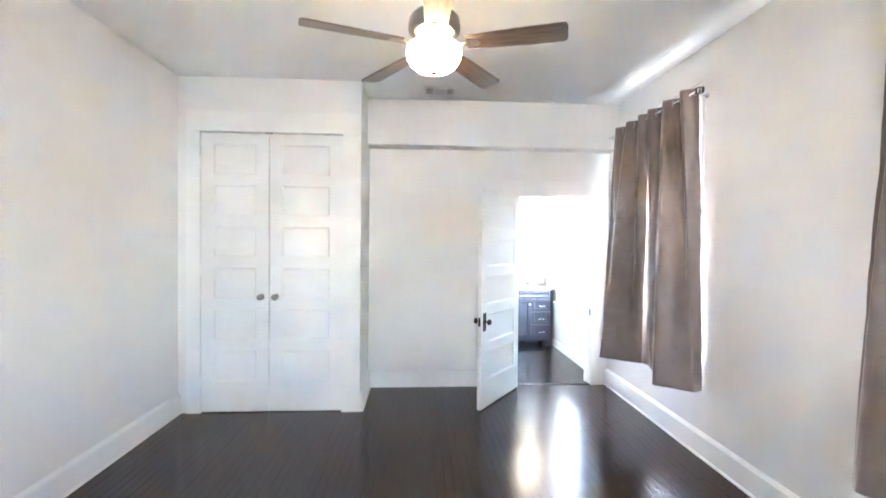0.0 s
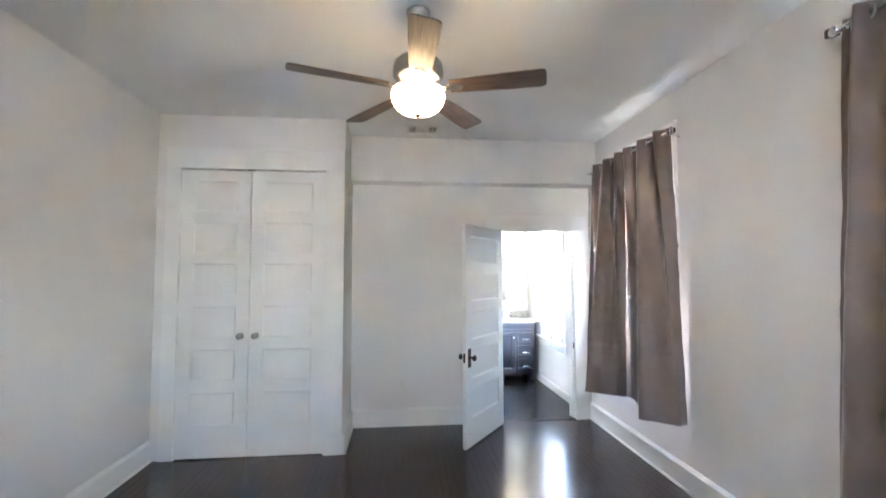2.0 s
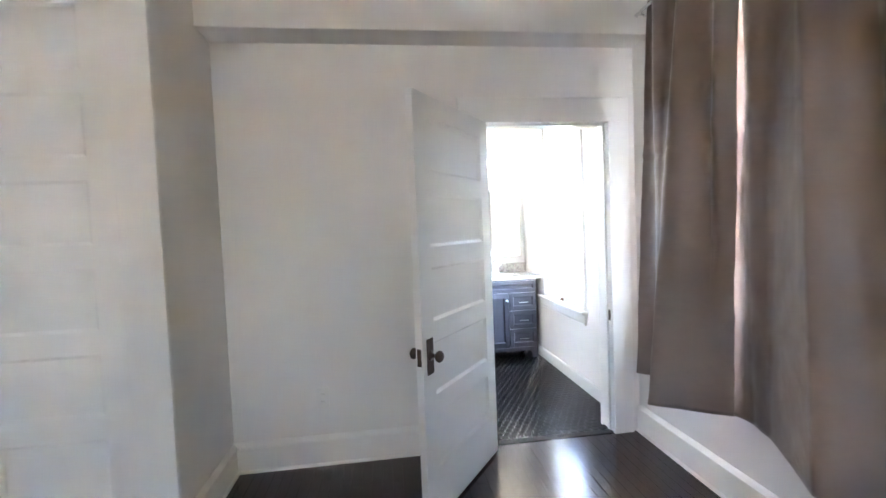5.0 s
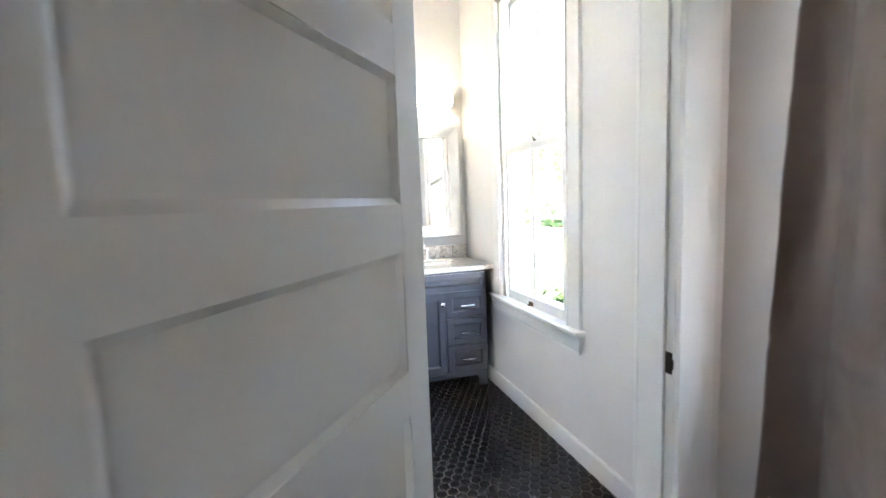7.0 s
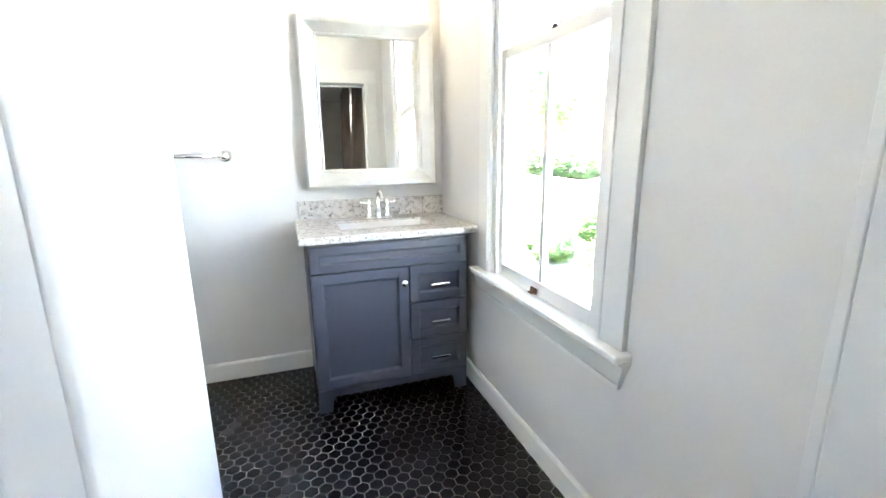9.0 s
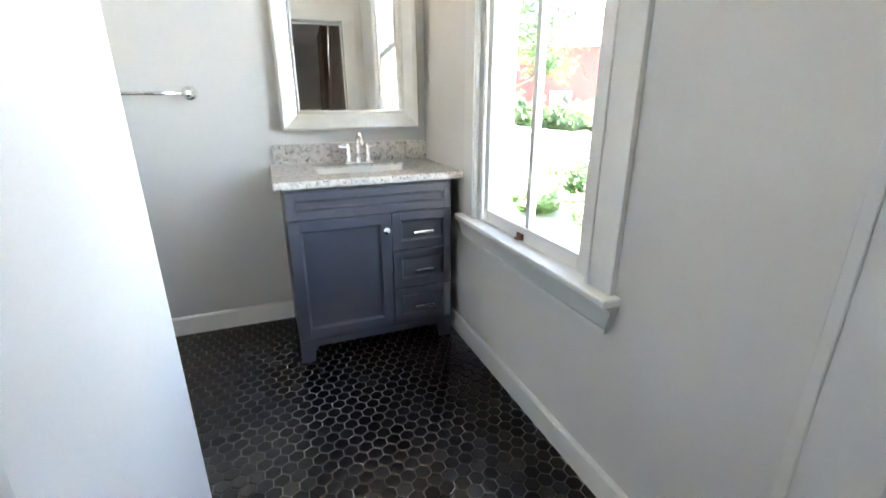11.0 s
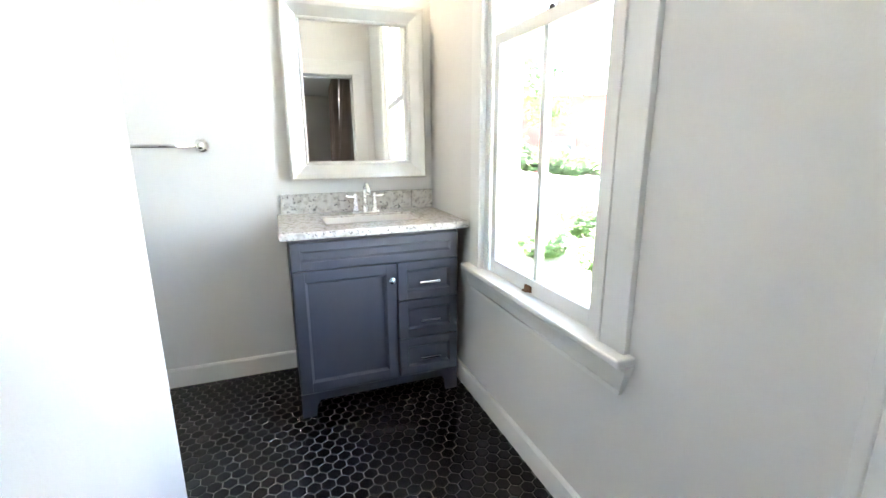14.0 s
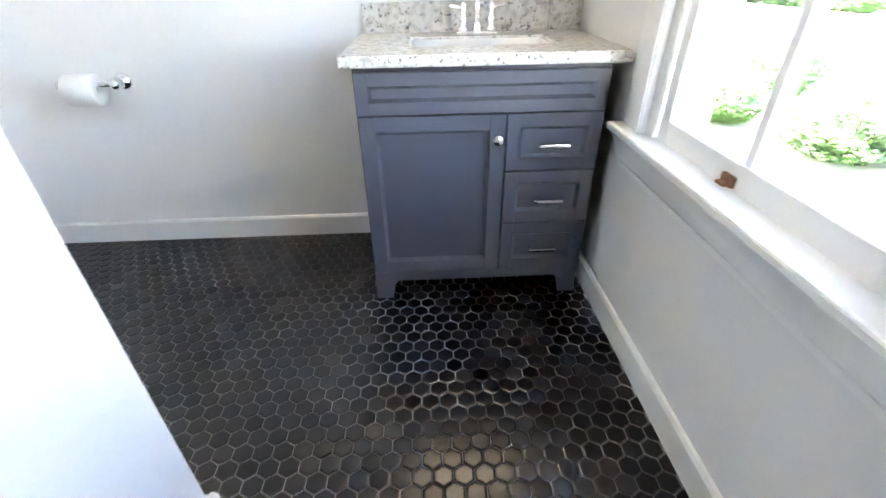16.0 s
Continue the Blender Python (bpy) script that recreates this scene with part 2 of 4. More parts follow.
def finish(bm, name, material):
    bmesh.ops.recalc_face_normals(bm, faces=bm.faces[:])
    me = bpy.data.meshes.new(name)
    bm.to_mesh(me)
    bm.free()
    if material:
        me.materials.append(material)
    return me


def part(name, bm, material, parent=None, label="", m=None):
    ob = new(name, finish(bm, name, material))
    if m is not None:
        ob.matrix_basis = m
    if parent is not None:
        ob.parent = parent
    return tagged(ob, label)


def empty(name, label, category, group="", kind="", m=None):
    ob = new(name)
    ob.empty_display_size = 0.05
    if m is not None:
        ob.matrix_basis = m
    return tagged(ob, label, category, group, kind)


def structure(name, bm, material, label, category):
    return tagged(part(name, bm, material), label, category, "", "structure")


def box_mesh(a, b, bevel=0.0):
    bm = bmesh.new()
    add_box(bm, a, b, bevel)
    return bm


def wall_mesh(along, face, thick, lo, hi, z0, z1, holes):
    """a wall along axis 0 or 1 with one face at face, and rectangular openings (lo, hi, bottom, top)"""
    bm = bmesh.new()
    cuts = sorted({lo, hi, *[v for hole in holes for v in hole[:2]]})
    for u, v in zip(cuts, cuts[1:]):
        mine = sorted([hole for hole in holes if hole[0] <= u and hole[1] >= v], key=lambda o: o[2])
        z = z0
        for _, _, b, t in mine:
            if b > z:
                add_wall_piece(bm, along, face, thick, u, v, z, b)
            z = t
        if z < z1:
            add_wall_piece(bm, along, face, thick, u, v, z, z1)
    return bm


def add_wall_piece(bm, along, face, thick, u, v, a, b):
    if along == 0:
        add_box(bm, (u, face, a), (v, face + thick, b))
    else:
        add_box(bm, (face, u, a), (face + thick, v, b))


# ---- plan ----
LEFT, RIGHT, REARY, CEILZ = -1.965, 2.186, -6.3, 2.953
DOORL, DOORR, DOORH, WT = 1.145, 2.0, 2.03, 0.16
CLY, CLX = -0.665, -0.377
BATHY, STUBX, STUBY = 2.345, 1.06, 1.0
BATHLEFT = -0.5
BF = -0.018
WIN = [(0.855, 1.64), (-1.46, -0.39), (-4.05, -3.05)]
WZ0, WZ1 = 0.665, 2.56

structure("wall_east", wall_mesh(1, RIGHT, 0.16, REARY - 0.16, BATHY + 0.16, -0.2, 3.1, [(a, b, WZ0 - 0.03, WZ1) for a, b in WIN]), WALL, "smooth white painted plaster wall", "wall")
structure("wall_west", box_mesh((LEFT - 0.16, REARY - 0.16, -0.2), (LEFT, 0.0, 3.1)), WALL, "smooth white painted plaster wall", "wall")
# the opening in the south wall is added to let light in
structure("wall_south", wall_mesh(0, REARY, -0.16, LEFT, RIGHT, -0.2, 3.1, [(-0.3, 0.2, 1.15, 1.9)]), WALL, "smooth white painted plaster wall with an added light opening", "wall")
structure("wall_north", wall_mesh(0, 0.0, WT, LEFT - 0.16, RIGHT, -0.2, 3.1, [(DOORL - 0.02, DOORR + 0.02, -0.2, DOORH + 0.02)]), WALL, "smooth white painted wall with a doorway", "wall")
structure("wall_closet_front", wall_mesh(0, CLY, 0.1, LEFT, CLX, -0.1, CEILZ, [(-1.767, -0.542, -0.1, 2.475)]), WALL, "white painted closet wall with a wide opening", "wall")
structure("wall_closet_side", box_mesh((CLX - 0.1, CLY + 0.1, -0.1), (CLX, 0.0, CEILZ)), WALL, "white painted closet side wall", "wall")
structure("wall_bathroom_north", box_mesh((BATHLEFT - 0.16, BATHY, -0.2), (RIGHT, BATHY + 0.16, 3.1)), BATHWALL, "white painted bathroom wall", "wall")
structure("wall_bathroom_west", box_mesh((BATHLEFT - 0.16, STUBY, -0.2), (BATHLEFT, BATHY, 3.1)), BATHWALL, "white painted bathroom wall", "wall")
structure("wall_bathroom_stub", box_mesh((BATHLEFT - 0.16, WT, -0.1), (STUBX, STUBY, 3.0)), BATHWALL, "white painted partition wall ending in a corner", "wall")
structure("soffit", box_mesh((CLX, SOFFY, SOFFZ), (RIGHT, 0.0, CEILZ)), WALL, "white boxed soffit below the ceiling", "soffit")
structure("ceiling", box_mesh((LEFT, REARY, CEILZ), (RIGHT, 0.0, CEILZ + 0.12)), CEIL, "smooth white painted ceiling", "ceiling")
structure("ceiling_bathroom", box_mesh((BATHLEFT, WT, CEILZ), (RIGHT, BATHY, CEILZ + 0.12)), CEIL, "smooth white painted bathroom ceiling", "ceiling")
# unseen slab, added so sun and sky don't leak past the ceilings
structure("sun_block_slab", box_mesh((LEFT - 0.5, REARY - 0.5, 3.12), (RIGHT + 0.5, BATHY + 0.5, 3.3)), ROOF, "unseen grey slab blocking sun above the rooms", "roof")

# ---- trim ----
BASE = [(0, 0), (0.02, 0), (0.02, 0.142), (0.026, 0.147), (0.025, 0.158), (0.012, 0.172), (0.004, 0.178), (0, 0.178)]
SHOE = [(0.02, 0), (0.032, 0), (0.030, 0.010), (0.02, 0.016)]
LOW = [(0, BF), (0.016, BF), (0.016, 0.074), (0.010, 0.084), (0, 0.084)]


def baseboard(p, q, n, profile=BASE):
    bm = bmesh.new()
    add_run(bm, profile, p, q, n)
    if profile is BASE:
        add_run(bm, SHOE, p, q, n)
    structure("baseboard", bm, TRIM, "white painted wooden baseboard", "baseboard")


baseboard((CLX, 0), (DOORL - 0.12, 0), (0, -1))
baseboard((CLX, CLY - 0.018), (CLX, -0.02), (1, 0))
baseboard((LEFT, REARY), (LEFT, CLY), (1, 0))
baseboard((RIGHT, REARY), (RIGHT, -0.002), (-1, 0))
baseboard((LEFT, REARY), (RIGHT, REARY), (0, 1))
baseboard((RIGHT, WT + 0.02), (RIGHT, BATHY), (-1, 0), LOW)
baseboard((BATHLEFT, BATHY), (RIGHT - 0.016, BATHY), (0, -1), LOW)
baseboard((STUBX, WT + 0.02), (STUBX, STUBY + 0.016), (1, 0), LOW)
baseboard((BATHLEFT, STUBY), (STUBX, STUBY), (0, 1), LOW)


def casing(name, boards, label):
    bm = bmesh.new()
    for a, b in boards:
        add_box(bm, a, b, 0.003)
    structure(name, bm, TRIM, label, "trim")


casing("trim_door", [((DOORR, -0.02, 0), (DOORR + 0.135, 0.0, DOORH)), ((DOORL - 0.115, -0.02, 0), (DOORL, 0.0, DOORH)), ((DOORL - 0.115, -0.022, DOORH), (DOORR + 0.135, 0.0, DOORH + 0.145)), ((DOORL - 0.117, -0.0235, DOORH + 0.145), (DOORR + 0.137, 0.0, DOORH + 0.152))], "white painted flat door casing")
casing("trim_door_bathroom", [((DOORR, WT, BF), (DOORR + 0.115, WT + 0.02, DOORH)), ((DOORL - 0.115, WT, BF), (DOORL, WT + 0.02, DOORH)), ((DOORL - 0.115, WT, DOORH), (DOORR + 0.115, WT + 0.022, DOORH + 0.13))], "white painted flat door casing")
casing("door_jamb", [((DOORR, 0, 0), (DOORR + 0.02, WT, DOORH)), ((DOORL - 0.02, 0, 0), (DOORL, WT, DOORH)), ((DOORL - 0.02, 0, DOORH), (DOORR + 0.02, WT, DOORH + 0.02)),
                     ((DOORR - 0.012, 0.034, 0), (DOORR, 0.064, DOORH)), ((DOORL, 0.034, 0), (DOORL + 0.012, 0.064, DOORH)), ((DOORL + 0.012, 0.034, DOORH - 0.012), (DOORR - 0.012, 0.064, DOORH))], "white painted door jamb with stops")
casing("trim_closet", [((-0.542, CLY - 0.02, 0), (CLX, CLY, 2.475)), ((-1.885, CLY - 0.02, 0), (-1.767, CLY, 2.475)), ((-1.885, CLY - 0.022, 2.475), (CLX, CLY, 2.645)),
                       ((-1.887, CLY - 0.024, 2.645), (CLX, CLY, 2.652)), ((-0.542, CLY - 0.026, 0), (CLX, CLY - 0.02, 0.2))], "white painted wide closet casing")
structure("threshold", box_mesh((DOORL, -0.004, -0.01), (DOORR, 0.045, 0.006), 0.002), GAP, "black threshold strip in the doorway", "threshold")

bm = box_mesh((DOORR - 0.0015, 0.008, 0.745), (DOORR, 0.036, 0.815), 0.0005)
add_box(bm, (DOORR - 0.006, 0.002, 0.765), (DOORR - 0.001, 0.012, 0.795), 0.001)
part("strike_plate", bm, BRONZE)
tagged(bpy.data.objects["strike_plate"], "dark worn metal strike plate on the door jamb", "strike plate")


# ---- windows ----
def sash(parent, x, y0, y1, z0, z1, name):
    """one sash with two panes and a muntin; x is its room face"""
    bm = bmesh.new()
    s, d = 0.045, 0.035
    add_box(bm, (x, y0, z0), (x + d, y0 + s, z1), 0.003)
    add_box(bm, (x, y1 - s, z0), (x + d, y1, z1), 0.003)
    add_box(bm, (x, y0 + s, z0), (x + d, y1 - s, z0 + 0.06), 0.003)
    add_box(bm, (x, y0 + s, z1 - 0.042), (x + d, y1 - s, z1), 0.003)
    mid = (y0 + y1) / 2
    add_box(bm, (x + 0.004, mid - 0.013, z0 + 0.06), (x + d - 0.002, mid + 0.013, z1 - 0.042), 0.003)
    fr = part(name, bm, TRIM, parent, "white painted wooden sash")
    for a, b in ((y0 + s, mid - 0.013), (mid + 0.013, y1 - s)):
        g = part("pane", box_mesh((x + 0.016, a, z0 + 0.06), (x + 0.019, b, z1 - 0.042)), GLASS, fr)
        g.visible_shadow = False


def window(name, y0, y1):
    w = empty(name, "tall white double-hung window with two-pane sashes", "window", "", "structure")
    bm = bmesh.new()
    X = RIGHT
    add_box(bm, (X, y0 - 0.0, WZ0), (X + 0.16, y0 + 0.018, WZ1))
    add_box(bm, (X, y1 - 0.018, WZ0), (X + 0.16, y1, WZ1))
    add_box(bm, (X, y0 + 0.018, WZ1 - 0.018), (X + 0.16, y1 - 0.018, WZ1))
    add_box(bm, (X + 0.05, y0 + 0.018, WZ0 - 0.03), (X + 0.19, y1 - 0.018, WZ0 + 0.012))
    c = 0.112
    add_box(bm, (X - 0.02, y0 - c, WZ0), (X, y0, WZ1), 0.003)
    add_box(bm, (X - 0.02, y1, WZ0), (X, y1 + c, WZ1), 0.003)
    add_box(bm, (X - 0.022, y0 - c, WZ1), (X, y1 + c, WZ1 + 0.13), 0.003)
    add_box(bm, (X - 0.034, y0 - c - 0.015, WZ1 + 0.13), (X, y1 + c + 0.015, WZ1 + 0.15), 0.004)
    for y, s in ((y0, 1), (y1, -1)):
        add_box(bm, (X - 0.026, y - 0.012 * s - 0.006, WZ0), (X - 0.018, y - 0.012 * s + 0.006, WZ1), 0.002)
        add_box(bm, (X, y + 0.018 * s, WZ0), (X + 0.012, y + 0.034 * s, WZ1), 0.002)
    part("window_frame", bm, TRIM, w, "white painted casing and jambs")
    bm = bmesh.new()
    add_box(bm, (X - 0.06, y0 - c - 0.022, WZ0 - 0.026), (X + 0.05, y1 + c + 0.022, WZ0), 0.007)
    # apron with a moulded profile and returned ends
    prof = [(X, 0), (X - 0.018, 0), (X - 0.018, 0.015), (X - 0.024, 0.025), (X - 0.03, 0.06), (X - 0.036, 0.085), (X - 0.046, 0.1), (X, 0.1)]
    zb = WZ0 - 0.126
    a = [bm.verts.new((x, y0 - c + (X - x) * -0.2 + 0.012 - z * 0.35, zb + z)) for x, z in prof]
    b = [bm.verts.new((x, y1 + c - 0.012 + z * 0.35, zb + z)) for x, z in prof]
    for i in range(len(prof)):
        bm.faces.new((a[i], a[(i + 1) % len(prof)], b[(i + 1) % len(prof)], b[i]))
    bm.faces.new(a[::-1])
    bm.faces.new(b)
    part("window_sill", bm, TRIM, w, "white painted stool and moulded apron")
    sash(w, X + 0.014, y0 + 0.034, y1 - 0.034, WZ0 - 0.003, 1.635, "lower_sash")
    sash(w, X + 0.056, y0 + 0.034, y1 - 0.034, 1.60, WZ1 - 0.018, "upper_sash")
    mid = (y0 + y1) / 2
    bm = box_mesh((X + 0.004, mid + 0.008, WZ0 + 0.006), (X + 0.014, mid + 0.048, WZ0 + 0.03), 0.002)
    add_box(bm, (X - 0.01, mid + 0.014, WZ0 + 0.008), (X + 0.006, mid + 0.042, WZ0 + 0.015), 0.002)
    part("sash_lift", bm, RUST, w, "rusty brass sash lift")
    bm = bmesh.new()
    add_lathe(bm, [(0.006, 0), (0.011, 0.004), (0.012, 0.012), (0.007, 0.02), (0.001, 0.022)], pose(X + 0.03, mid - 0.01, 1.634), 16)
    part("sash_lock", bm, BRONZE, w, "small dark sash lock")


for i, (a, b) in enumerate(WIN):
    window("window_%d" % (i + 1), a, b)
# rear window: added out of view to light the bedroom from behind
w4 = empty("window_4", "added white window, out of view, that lets light in", "window", "", "structure")
bm = bmesh.new()
for a, b in (((-0.4, REARY, 1.05), (-0.3, REARY + 0.02, 2.0)), ((0.2, REARY, 1.05), (0.3, REARY + 0.02, 2.0)), ((-0.3, REARY, 1.9), (0.2, REARY + 0.02, 2.0)), ((-0.3, REARY, 1.05), (0.2, REARY + 0.03, 1.15))):
    add_box(bm, a, b, 0.003)
part("window_frame", bm, TRIM, w4)
g = part("pane", box_mesh((-0.3, REARY - 0.06, 1.15), (0.2, REARY - 0.056, 1.9)), GLASS, w4)
g.visible_shadow = False


# ---- panelled doors ----
def panel_door(parent, width, height, thick, panels, stile, rec=0.013):
    """leaf from x 0 to width, face at y 0, body behind it; recessed flat panels (bottom, top)"""
    for x in (0, width - stile):
        part("stile", box_mesh((x, 0, 0), (x + stile, thick, height), 0.0008), TRIM, parent)
    edges = [0] + [v for p in panels for v in p] + [height]
    for a, b in zip(edges[::2], edges[1::2]):
        part("rail", box_mesh((stile, 0.0004, a), (width - stile, thick - 0.0004, b)), TRIM, parent)
    slope = 0.014
    for a, b in panels:
        bm = box_mesh((stile - 0.002, rec, a - 0.002), (width - stile + 0.002, thick - rec, b + 0.002))
        # sloped sticking round the panel on both faces
        for y, d in ((0, rec), (thick, -rec)):
            o = [(stile, a), (width - stile, a), (width - stile, b), (stile, b)]
            i = [(stile + slope, a + slope), (width - stile - slope, a + slope), (width - stile - slope, b - slope), (stile + slope, b - slope)]
            ov = [bm.verts.new((u, y + d * 0.25, v)) for u, v in o]
            iv = [bm.verts.new((u, y + d * 1.02, v)) for u, v in i]
            for k in range(4):
                bm.faces.new((ov[k], ov[(k + 1) % 4], iv[(k + 1) % 4], iv[k]))
        part("panel", bm, TRIM, parent)


def round_knob(m):
    bm = bmesh.new()
    add_lathe(bm, [(0.024, 0), (0.025, 0.004), (0.012, 0.008), (0.009, 0.02), (0.011, 0.028), (0.02, 0.034), (0.027, 0.045), (0.026, 0.055), (0.018, 0.063), (0.004, 0.066)], m, 24)
    return bm


def hinge(bm, at, h=0.09):
    add_lathe(bm, [(0.002, -h / 2 - 0.006), (0.006, -h / 2), (0.006, h / 2), (0.002, h / 2 + 0.006)], pose(*at), 10)


leaf_pose = pose(1.162, -0.067, 0.014, 0, 0, LEAF_TURN)
door1 = empty("door_1", "open white painted wooden door with five panels", "door", "", "structure", leaf_pose)
LW = 0.809
panel_door(door1, LW, 1.998, 0.036, [(0.245 + 0.349 * k, 0.245 + 0.349 * k + 0.252) for k in range(5)], 0.108)
for y, s in ((0.0, -1), (0.036, 1)):
    kn = part("door_handle", round_knob(pose(LW - 0.062, y + 0.003 * s, 0.793, 90 if s < 0 else -90)), BRONZE, door1, "dark bronze round knob")
    part("escutcheon", box_mesh((LW - 0.09, min(y, y + 0.004 * s), 0.705), (LW - 0.034, max(y, y + 0.004 * s), 0.872), 0.0015), BRONZE, kn, "dark bronze rectangular plate")
part("latch_plate", box_mesh((LW, 0.007, 0.755), (LW + 0.0015, 0.029, 0.835)), BRONZE, door1, "dark bronze latch plate")
bm = bmesh.new()
for z in (0.25, 1.0, 1.75):
    hinge(bm, (-0.004, 0.0, z))
    add_tube(bm, [(-0.004, 0.0, z), (0.008, -0.025, z), (0.02, -0.055, z)], 0.005, 8)
part("hinge", bm, TRIM, door1, "painted hinge barrels")

CLP = [(0.27, 0.54), (0.64, 0.905), (1.005, 1.272), (1.37, 1.64), (1.735, 2.0), (2.09, 2.36)]
for name, x0, x1, kx, hx in (("door_2", -1.764, -1.183, -1.243, -1.764), ("door_3", -1.176, -0.545, -1.118, -0.545)):
    d = empty(name, "closed tall white closet door with six panels", "door", "closet doors", "structure", pose(x0, CLY - 0.004, 0.010))
    panel_door(d, x1 - x0, 2.457, 0.035, CLP, 0.108, 0.008)
    part("door_handle", round_knob(pose(kx - x0, -0.001, 1.02, 90)), NICKEL, d, "brushed nickel round knob")
    bm = bmesh.new()
    for z in (0.25, 1.25, 2.2):
        hinge(bm, (hx - x0, -0.008, z), 0.1)
    part("hinge", bm, TRIM, d, "white painted hinges")
tagged(part("ball_catch", box_mesh((-1.215, CLY - 0.006, 2.468), (-1.15, CLY + 0.02, 2.4745), 0.001), BRONZE), "dark metal catch above the closet doors", "door catch")
# shade inside the closet, put in as a near-black slab
structure("closet_shade_slab", box_mesh((LEFT, -0.1, 0), (CLX - 0.1, -0.004, CEILZ)), GAP, "near-black slab for the shade inside the closet", "wall")

# ---- ceiling fan ----
FX, FY, FZ = 0.208, -2.37, 2.532
fan = empty("ceiling_fan", "nickel ceiling fan with five grey-brown blades and lit bowl", "ceiling fan", m=pose(FX, FY, 0))
bm = bmesh.new()
add_lathe(bm, [(0.062, CEILZ), (0.062, CEILZ - 0.012), (0.055, CEILZ - 0.035), (0.03, CEILZ - 0.055), (0.014, CEILZ - 0.06)])
part("canopy", bm, NICKEL, fan, "brushed nickel canopy")
bm = bmesh.new()
add_lathe(bm, [(0.013, CEILZ - 0.058), (0.013, 2.70)], seg=16)
part("downrod", bm, NICKEL, fan)
bm = bmesh.new()
add_lathe(bm, [(0.02, 2.715), (0.06, 2.705), (0.105, 2.69), (0.128, 2.665), (0.134, 2.63), (0.132, 2.60), (0.11, 2.585), (0.085, 2.578), (0.05, 2.574), (0.022, 2.572), (0.02, 2.524)], seg=40)
part("motor_housing", bm, NICKEL, fan, "brushed nickel motor housing")
bm = bmesh.new()
add_lathe(bm, [(0.118, 2.521), (0.137, 2.52), (0.142, 2.495), (0.138, 2.468), (0.123, 2.438), (0.093, 2.413), (0.05, 2.4), (0.012, 2.396)], seg=40)
part("bowl", bm, BOWL, fan, "lit frosted glass bowl")
bm = bmesh.new()
add_lathe(bm, [(0.014, 2.4), (0.016, 2.392), (0.012, 2.385), (0.003, 2.38)], seg=16)
part("finial", bm, BRONZE, fan, "small dark finial")
for k in range(5):
    a = -90 + 72 * k + FAN_TURN
    m = pose(0, 0, FZ, 0, 0, a) @ pose(0, 0, 0, -12, 0, 0)
    outline = [(0.17, -0.048), (0.3, -0.058), (0.52, -0.066), (0.64, -0.067), (0.652, -0.062), (0.66, -0.045), (0.662, 0.04), (0.655, 0.06), (0.64, 0.067), (0.5, 0.066), (0.3, 0.058), (0.17, 0.048)]
    bm = bmesh.new()
    add_prism(bm, outline, 2, -0.003, 0.003)
    bl = part("blade", bm, BLADE, fan, "grey-brown wooden blade", m)
    bm = bmesh.new()
    add_box(bm, (0.09, -0.016, -0.012), (0.185, 0.016, -0.004), 0.002)
    add_prism(bm, [(0.17, -0.03), (0.225, -0.026), (0.245, 0.0), (0.225, 0.026), (0.17, 0.03)], 2, -0.008, -0.0035)
    part("blade_arm", bm, NICKEL, bl, "brushed nickel blade arm")

# ceiling vent
vent = empty("ceiling_vent", "white metal ceiling air vent with slats", "air vent", m=pose(0.33, -0.47, CEILZ))
part("frame", (lambda b: ([add_box(b, p, q, 0.002) for p, q in (((-0.155, -0.11, -0.008), (0.155, -0.085, 0)), ((-0.155, 0.085, -0.008), (0.155, 0.11, 0)), ((-0.155, -0.085, -0.008), (-0.13, 0.085, 0)), ((0.13, -0.085, -0.008), (0.155, 0.085, 0)), ((-0.062, -0.085, -0.008), (-0.05, 0.085, 0)), ((0.05, -0.085, -0.008), (0.062, 0.085, 0)))], b)[1])(bmesh.new()), PLASTIC, vent)
# no duct behind: its shade is a near-black sheet
part("backing", box_mesh((-0.13, -0.085, -0.0015), (0.13, 0.085, -0.0005)), GAP, vent, "near-black sheet for the shade behind the slats")
for x0, x1, n in ((-0.13, -0.062, 5), (-0.05, 0.05, 9), (0.062, 0.13, 5)):
    for k in range(n):
        if n == 9:
            y = -0.075 + 0.15 * k / (n - 1)
            part("slat", box_mesh((x0, y - 0.0046, -0.006), (x1, y + 0.0046, -0.003)), PLASTIC, vent)
        else:
            x = x0 + (x1 - x0) * (k + 0.5) / n
            part("slat", box_mesh((x - 0.0033, -0.085, -0.006), (x + 0.0033, 0.085, -0.003)), PLASTIC, vent)


# wall outlet
def outlet(m):
    o = empty("wall_outlet", "white plastic duplex outlet on the wall", "outlet", m=m)
    part("cover_plate", box_mesh((-0.037, -0.006, -0.06), (0.037, 0, 0.06), 0.002), PLASTIC, o)
    for z in (-0.022, 0.022):
        s = part("socket", box_mesh((-0.016, -0.0085, z - 0.014), (0.016, -0.006, z + 0.014), 0.001), PLASTIC, o)
        # slots are near-black slivers on the face, painting the holes' shade
        bm = box_mesh((-0.008, -0.0092, z - 0.004), (-0.006, -0.0084, z + 0.005))
        add_box(bm, (0.006, -0.0092, z - 0.004), (0.008, -0.0084, z + 0.005))
        part("slot", bm, GAP, s)


outlet(pose(0.146, 0, 0.405))


